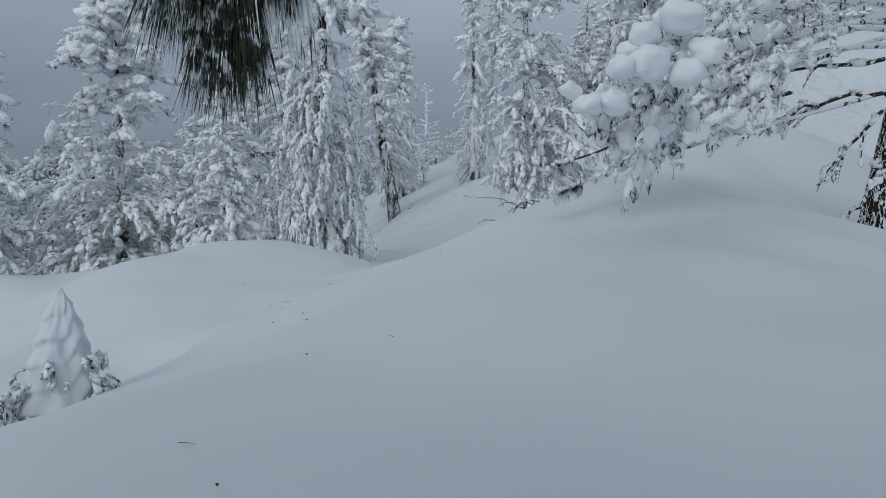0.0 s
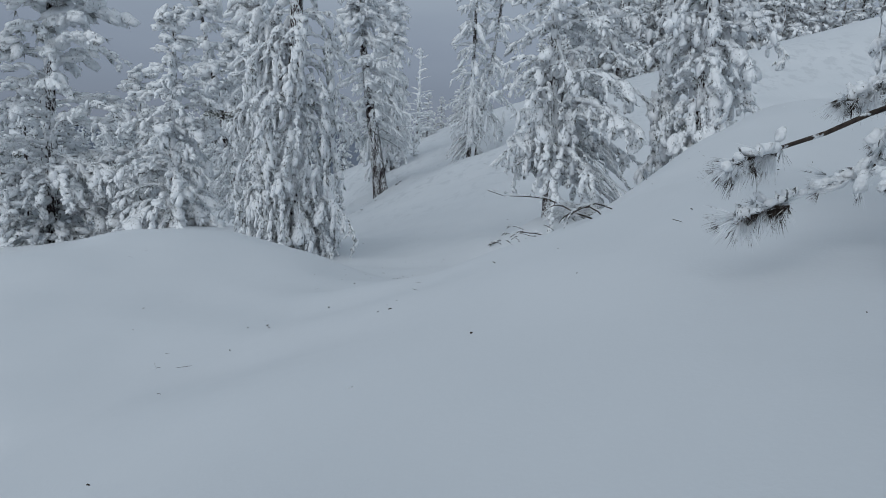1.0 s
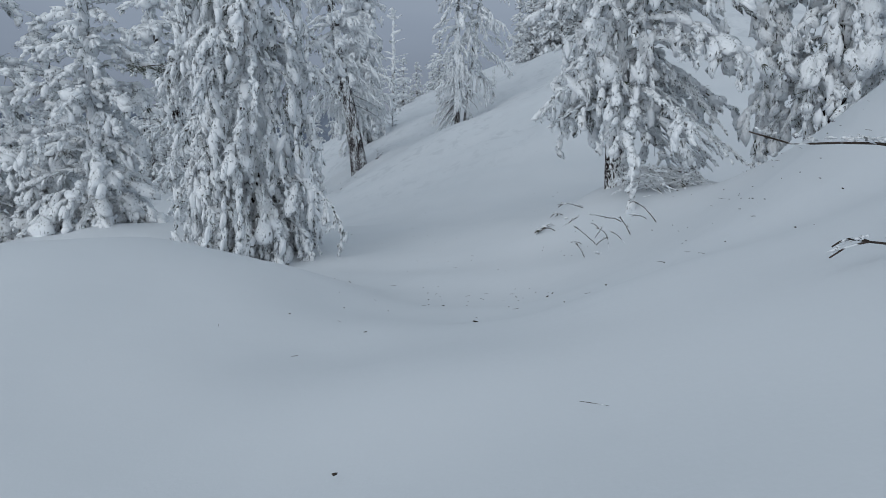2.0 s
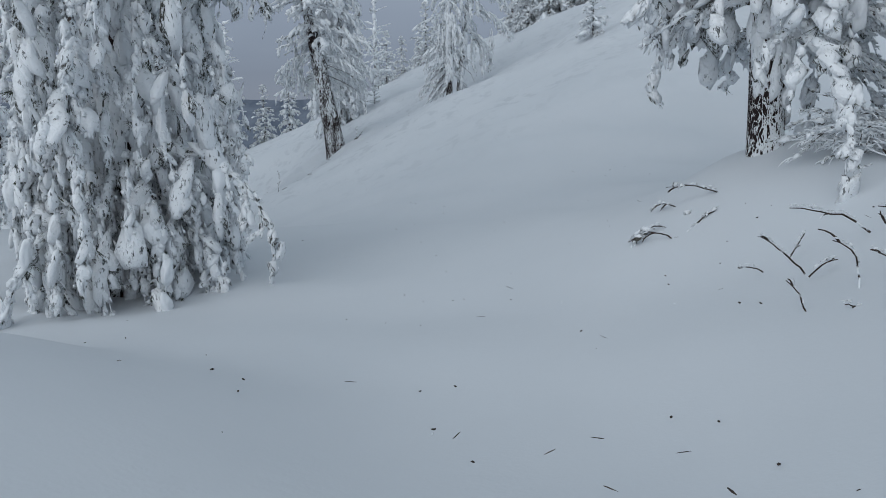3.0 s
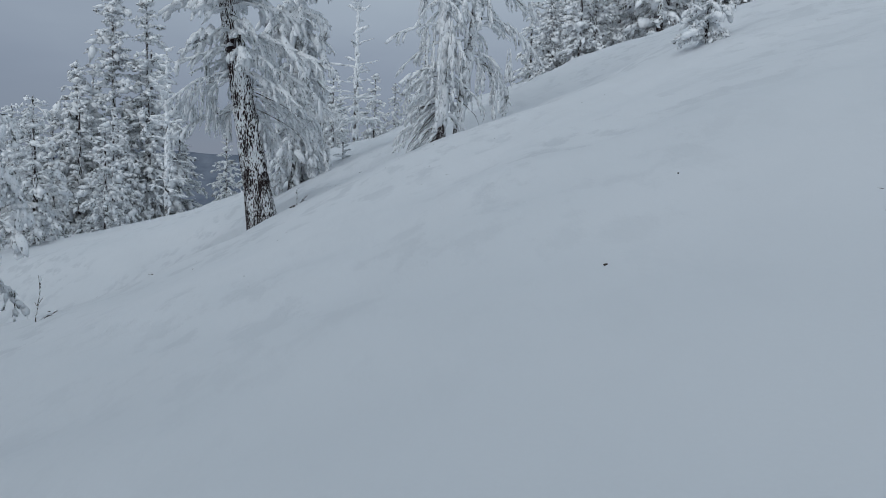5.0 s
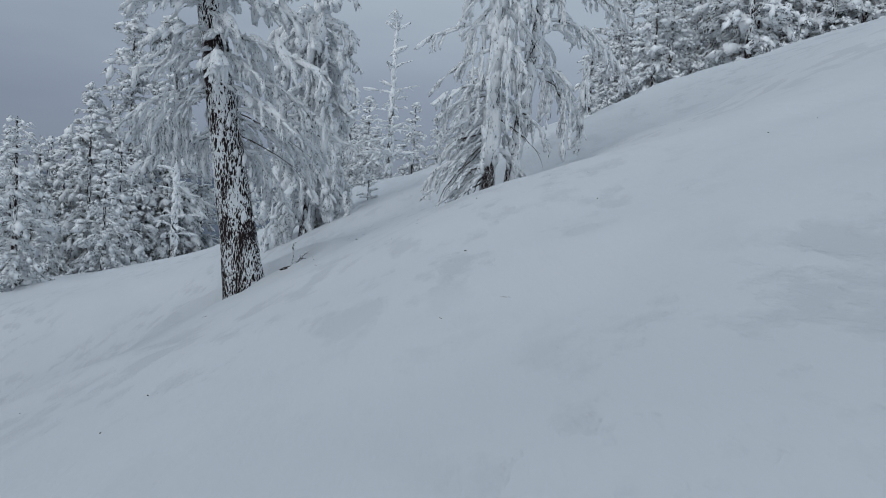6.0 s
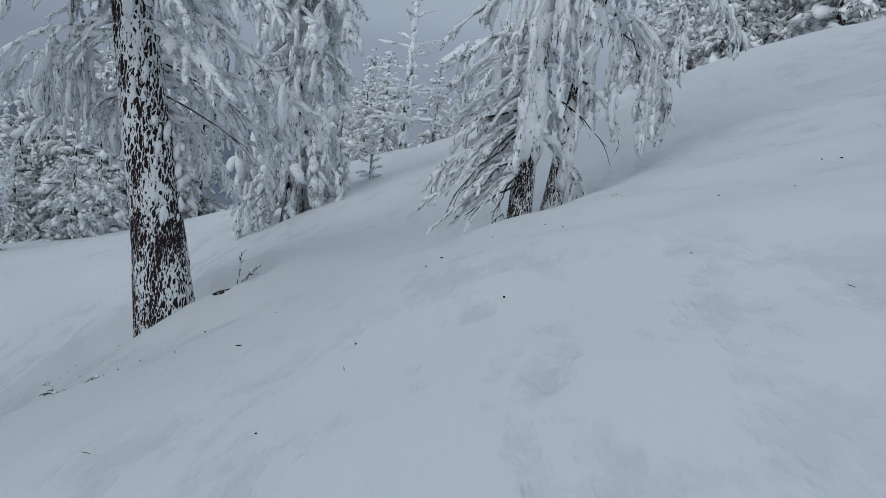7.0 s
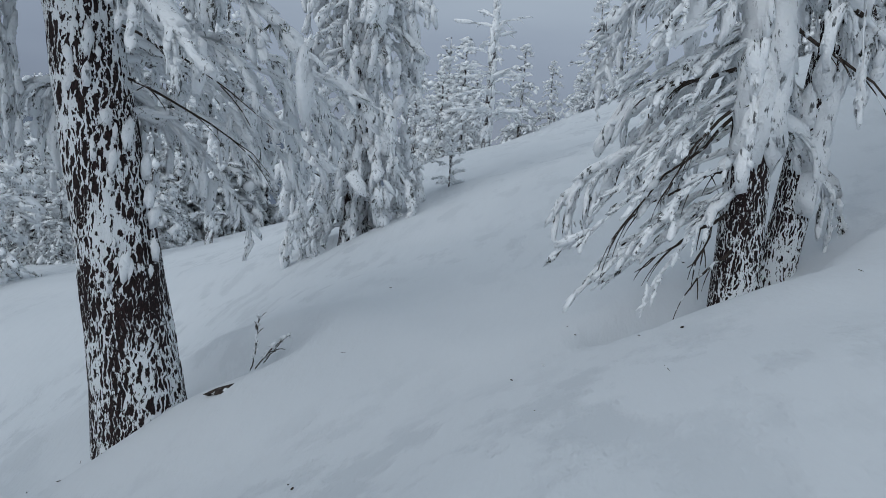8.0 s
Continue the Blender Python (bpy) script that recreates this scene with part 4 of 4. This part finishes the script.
        for q in range(6):
            i = rng.randint(3, 8)
            tp, td = bough_points(pts[i], az + rng.normal(0, 0.6), ln * 0.3, el - sg, 0.5, 5)
            load.dead.append((tp, np.linspace(0.013, 0.004, 5)))
            load.run(tp + [0, 0, 0.012], td, 0.5, 0.1)
        load.chips = 0.8
        load.tufts = 0.0
        load.thin, load.clump = 0.75, 0.05
        load.run(pts + [0, 0, 0.02], d, 0.85, 0.1)
    load.build(root, 2, True, RIME, needle=NEEDLE_RIME, blades=30, fan=0.5, thin=0.018)
    tagged(root, "pine with long boughs bowed under round snow pillows", "tree", WOODS)


start_pine()


def overhead_pine():
    """A pine beside the start, one bough of which hangs into the way."""
    rng = np.random.RandomState(61)
    x, y = -2.3, -1.6
    z = at(x, y)
    root = new("pine_tree")
    root.location = (x, y, z)
    child(trunk_mesh("trunk", (0, 0, -0.4), (0.1, 0, 11.0), 0.26, 0.05, BARK, sides=24, rows=60, seed=19), root, "dark furrowed bark plastered with snow")
    load = Load(rng, 0.14, 0.9, 2.0, 0.6)
    load.coarse = 2.2
    for _ in range(70):
        hz = rng.uniform(2.8, 10.5)
        load.bough(np.array([0.05, 0, hz]), rng.uniform(0, 6.28), (3.8 - 0.27 * hz) * rng.uniform(0.7, 1.15), 0.15, 0.75, 0.04, 5)
    tip = np.array([-0.285 - x, 1.08 - y, 1.372 - z])
    start = np.array([0.1, 0.1, 2.3])
    k = np.linspace(0, 1, 9)[:, None]
    pts = start * (1 - k) + tip * k + np.array([0, 0, 0.45]) * np.sin(k * math.pi) ** 1.2
    load.limbs.append((pts, np.linspace(0.03, 0.008, 9)))
    load.build(root, 2, True, RIME)
    # the brush of long needles at the end of the bough, in two whorls
    n = 3000
    whorl = rng.randint(0, 2, n)
    a = rng.uniform(0, 6.28, n)
    out = np.where(whorl == 0, 0.07, 0.045) * np.sqrt(rng.uniform(0, 1, n))
    head = tip + np.stack([out * np.cos(a) - 0.035 * (whorl == 0), out * np.sin(a) * 0.8, np.where(whorl == 0, 0.02, -0.055) + rng.uniform(-0.05, 0.06, n)], 1)
    d = np.stack([np.cos(a) * out * 3.4 - 0.05, np.sin(a) * out * 3.4, np.full(n, -1.0)], 1) + rng.normal(0, 0.07, (n, 3))
    child(tuft_mesh("needles", head, d, rng.uniform(0.09, 0.13, n), rng, NEEDLE, 1, 0.12, 0.014), root, "brush of long dark green needles")
    m = 260
    head = tip + np.stack([rng.uniform(0.03, 0.1, m), rng.uniform(-0.04, 0.05, m), rng.uniform(-0.02, 0.08, m)], 1)
    child(tuft_mesh("rimed_needles", head, np.tile([[0.08, 0, -1.0]], (m, 1)) + rng.normal(0, 0.06, (m, 3)), rng.uniform(0.1, 0.15, m), rng, NEEDLE_RIME, 1, 0.1, 0.02), root, "needles crusted with pale rime")
    tagged(root, "pine with a bough of long green needles hanging low", "tree", WOODS)


overhead_pine()


def snowy_sapling(x, y, h, r, seed, label):
    """A young fir all but buried: a fluted cone of snow with sprigs showing at its foot."""
    rng = np.random.RandomState(seed)
    z = at(x, y)
    root = new("fir_sapling")
    root.location = (x, y, z)
    rows, sides = 72, 72
    s, ang = np.linspace(0, 1, rows), np.linspace(0, 2 * math.pi, sides, endpoint=False)
    v = np.zeros((rows, sides, 3))
    for i in range(rows):
        for j in range(sides):
            c, q = math.cos(ang[j]), math.sin(ang[j])
            # drooping shelves, each fuller at its lower rim
            step = (s[i] * 7 + 0.45 * math.sin(ang[j] * 2 + seed) + 0.3 * math.sin(ang[j] * 5) + 0.6 * noise.noise(Vector((c * 1.5, q * 1.5, seed)))) % 1.0
            tier = (0.13 + 0.12 * noise.noise(Vector((c, q, s[i] * 5 + seed)))) * (1 - step) ** 1.2 * min(1.0, step * 5)
            g = noise.noise(Vector((c * 1.4, q * 1.4, s[i] * 3 + seed))) * 0.26 + noise.noise(Vector((c * 4, q * 4, s[i] * 8 + seed))) * 0.15
            rr = r * ((1 - s[i]) ** 0.8 * (0.88 + g) + tier * (1 - s[i] * 0.6)) * min(1.0, (1 - s[i]) * 9) ** 0.6
            v[i, j] = (c * rr - 0.04 * math.sin(s[i] * 3), q * rr, -0.25 + s[i] * (h + 0.25))
    i = np.arange(rows - 1)[:, None] * sides + np.arange(sides)[None]
    j = np.arange(rows - 1)[:, None] * sides + (np.arange(sides)[None] + 1) % sides
    child(mesh_object("snow_cone", v.reshape(-1, 3), np.stack([i, j, j + sides, i + sides], -1).reshape(-1, 4), SNOW), root, "wind-packed snow burying the young tree")
    load = Load(rng, 0.05, 0.8, 1.5, 0.9, 1.6)
    load.core = 0.6
    for _ in range(44):
        az = rng.normal(-0.5, 0.7) if rng.uniform() < 0.75 else rng.normal(3.9, 0.5)
        hz = h * rng.uniform(0.02, 0.62) ** 1.2
        rr = r * (1 - hz / h) ** 0.72 * 0.9
        load.bough(np.array([math.cos(az) * rr, math.sin(az) * rr, hz]), az, rng.uniform(0.1, 0.24), -0.2, 1.2, 0.008, 2)
    load.build(root, 1, False, RIME)
    tagged(root, label, "tree")


snowy_sapling(-4.0, 8.2, 1.46, 0.62, 5, "young fir buried in a tiered cone of snow")
snowy_sapling(-4.55, 7.5, 0.75, 0.32, 8, "small fir half buried in snow beside a taller one")


def dead_branches(name, x, y, arcs, seed, label, frost=0.02, side=3, mat=None):
    """Arched twigs that stick out of the snow. arcs: foot offset x, y, bearing, length, first angle, sag."""
    rng = np.random.RandomState(seed)
    root = new(name)
    root.location = (x, y, at(x, y))
    load = Load(rng, frost, 0.6, 2.0, 0.0)
    for ox, oy, az, ln, el, sg in arcs:
        oz = at(x + ox, y + oy) - at(x, y) - 0.03
        pts, d = bough_points(np.array([ox, oy, oz]), az, ln, el, sg)
        pts = pts + np.cumsum(rng.normal(0, 0.018 * ln, pts.shape), axis=0)
        load.limbs.append((pts, np.linspace(0.004 + 0.006 * ln, 0.003, 9)))
        load.run(pts, d, 1.0, 0.2)
        for q in range(side):
            i = rng.randint(3, 8)
            tp, td = bough_points(pts[i], az + rng.choice([-1, 1]) * rng.uniform(0.4, 1.0), ln * rng.uniform(0.2, 0.4), el - sg * 0.5, 1.0, 5)
            load.twigs.append((tp, np.linspace(0.007, 0.003, 5)))
    load.build(root, 1, True, RIME, mat or TWIG_DARK)
    tagged(root, label, "branch")


def arcs_of(seed, n, rad, az, wide, ln, el, sg):
    r = np.random.RandomState(seed)
    return [(r.uniform(-rad, rad), r.uniform(-rad, rad), az + r.normal(0, wide), ln * r.uniform(0.5, 1.2), el + r.normal(0, 0.2), sg * r.uniform(0.7, 1.3)) for _ in range(n)]


dead_branches("fallen_branch", 2.02, 20.5, [(0.07, 0.12, 3.14, 0.6, 0.5, 0.5), (-0.41, -0.06, 3.14, 0.38, 0.88, 0.3), (-0.67, -0.56, 3.14, 0.24, 1.35, 0.58), (-0.53, 0.25, 3.14, 0.16, 0.54, 0.9), (-0.35, -0.5, 3.14, 0.35, 1.65, 1.5),
    (-0.18, -0.61, 3.14, 0.25, 0.77, 0.4), (0.29, 0.04, 3.14, 0.29, 0.4, 0.4), (-0.03, -0.34, 3.14, 0.28, 1.19, 0.2), (-0.42, -0.1, 0.0, 0.2, 0.83, 0.65), (-0.33, 0.29, 0.3, 0.2, 1.16, 0.4), (0.13, 0.65, 0.0, 0.19, 0.5, 0.1), (-0.47, -0.77, 3.14, 0.12, 0.33, 0.4), (0.3, -0.3, 2.8, 0.4, 0.9, 0.7)], 71, "dead twigs arching out of the snow beside the trail", 0.011, 1)
dead_branches("fallen_branch", 1.6, 22.3, arcs_of(4, 7, 0.35, 3.3, 0.7, 0.4, 0.35, 1.4), 72, "low frosted twigs pressed into the snow", 0.028)
dead_branches("fallen_branch", 3.26, 21.92, arcs_of(15, 46, 0.42, 3.0, 0.8, 0.75, 0.5, 1.0), 79, "dense fan of rimed twigs beside a fir", 0.026, 3, TWIG_RIME)
dead_branches("fallen_branch", 1.5, 13.0, [(0, 0, 3.1, 1.2, 0.35, 0.3), (0.1, 0.1, 2.7, 0.6, 0.8, 2.2), (0.05, 0, 3.6, 0.6, 0.8, 2.4), (0.2, 0, 3.3, 0.7, 0.6, 1.9), (-0.5, -0.2, 3.0, 0.5, 0.5, 0.8)], 74, "bare dark branch leaning out of the snow", 0.013, 1)
dead_branches("fallen_branch", -2.3, 53.3, [(0, 0, 1.6, 0.55, 1.35, 0.2), (0.05, 0, 0.3, 0.5, 1.1, 0.5), (-0.2, -0.15, 0.2, 0.8, 0.15, 0.2), (0.1, 0.1, 0.9, 0.4, 0.9, 0.4)], 75, "broken twig standing in the snow beside a trunk", 0.03)
dead_branches("fallen_branch", -4.18, 39.95, [(0, 0, 1.6, 0.65, 1.5, 0.15), (0, 0, 0.2, 0.35, 0.9, 0.6)], 76, "thin upright twig poking out of the snow", 0.02)
dead_branches("fallen_branch", -3.0, 49.3, arcs_of(6, 6, 0.25, 0.8, 1.2, 0.3, 0.8, 1.4), 77, "small frosted sprig poking out of the snow", 0.03)
dead_branches("fallen_branch", -4.2, 6.9, arcs_of(7, 6, 0.2, 0.0, 0.5, 0.4, 0.2, 0.6), 78, "dark twigs lying on the snow", 0.02)
conifer("fir_sapling", -1.55, 63.4, 1.1, 0.3, 0.02, first=0.1, seed=34, boughs=16, elev=0.4, sag=0.8, clump=0.05, twigs=2, chips=1.0, label="frosted seedling on a snow rise")


dead_branches("fallen_branch", -3.4, 42.75, [(0, 0, 0.2, 0.3, 0.3, 0.5), (0.05, 0.02, 2.9, 0.2, 0.4, 0.6)], 80, "small dark twig lying on the snow", 0.008, 2)
dead_branches("fallen_branch", 15.1, 64.2, [(0, 0, 0.1, 1.3, 0.55, 0.6), (-0.2, 0, 2.6, 0.7, 0.6, 0.5), (0.3, 0.1, 0.6, 0.8, 0.8, 0.7)], 82, "dark dead limb resting on the snowy crest", 0.04, 3)
dead_branches("fallen_branch", -3.56, 43.16, [(0, 0, 0.6, 0.16, 0.8, 0.5), (0.04, 0, 2.2, 0.14, 0.7, 0.5)], 81, "tiny sprig poking through the snow", 0.008, 1)


def bark_piece(x, y, size, seed):
    """A shed slab of bark, tilted in the snow."""
    rng = np.random.RandomState(seed)
    v, f = clump_arrays(np.zeros((1, 3)), np.array([[0.8, 0.5, 0.25]]), np.array([size]), 2, rng)
    ob = mesh_object("bark_piece", v, f, TWIG_DARK)
    ob.location = (x, y, at(x, y) + 0.4 * size[2])
    tagged(ob, "dark slab of bark lying in the snow", "bark")


bark_piece(-2.2, 52.4, (0.15, 0.07, 0.035), 3)
bark_piece(2.35, 25.2, (0.05, 0.03, 0.02), 4)


# ---- needles, bark and twig crumbs fallen on the snow ----
def litter():
    rng = np.random.RandomState(91)
    px, py = [], []
    for n, cx, cy, sx, sy in ((330, 1.0, 19.5, 2.4, 5.0), (35, -0.5, 12.0, 2.5, 5.0), (70, 2.6, 17.0, 1.3, 3.0), (14, 0.0, 5.0, 2.5, 3.0), (50, 2.6, 48.5, 1.5, 3.5), (45, -3.0, 44.0, 1.6, 5.0), (40, -3.4, 51.5, 0.8, 0.9), (30, 0.8, 46, 1.2, 4)):
        px.append(rng.normal(cx, sx, n))
        py.append(rng.normal(cy, sy, n))
    px, py = np.concatenate(px), np.concatenate(py)
    n = len(px)
    pz = ground_z(px, py) + 0.012
    az = rng.uniform(0, 6.28, n)
    d = np.stack([np.cos(az), np.sin(az), rng.normal(0.05, 0.15, n)], 1)
    long = rng.uniform(0, 1, n) < 0.3
    ln = np.where(long, rng.uniform(0.03, 0.075, n), rng.uniform(0.008, 0.022, n)) * (0.6 + 0.8 * rng.uniform(0, 1, n) ** 3)
    th = np.where(long, rng.uniform(0.0015, 0.003, n), rng.uniform(0.003, 0.0075, n))
    v, f = clump_arrays(np.stack([px, py, pz], 1), d, np.stack([ln, th, th * 0.8], 1), 1, rng)
    ob = mesh_object("forest_litter", v, f, TWIG_DARK)
    tagged(ob, "crumbs of bark, needles and twigs scattered on snow", "litter", kind="stuff")


litter()
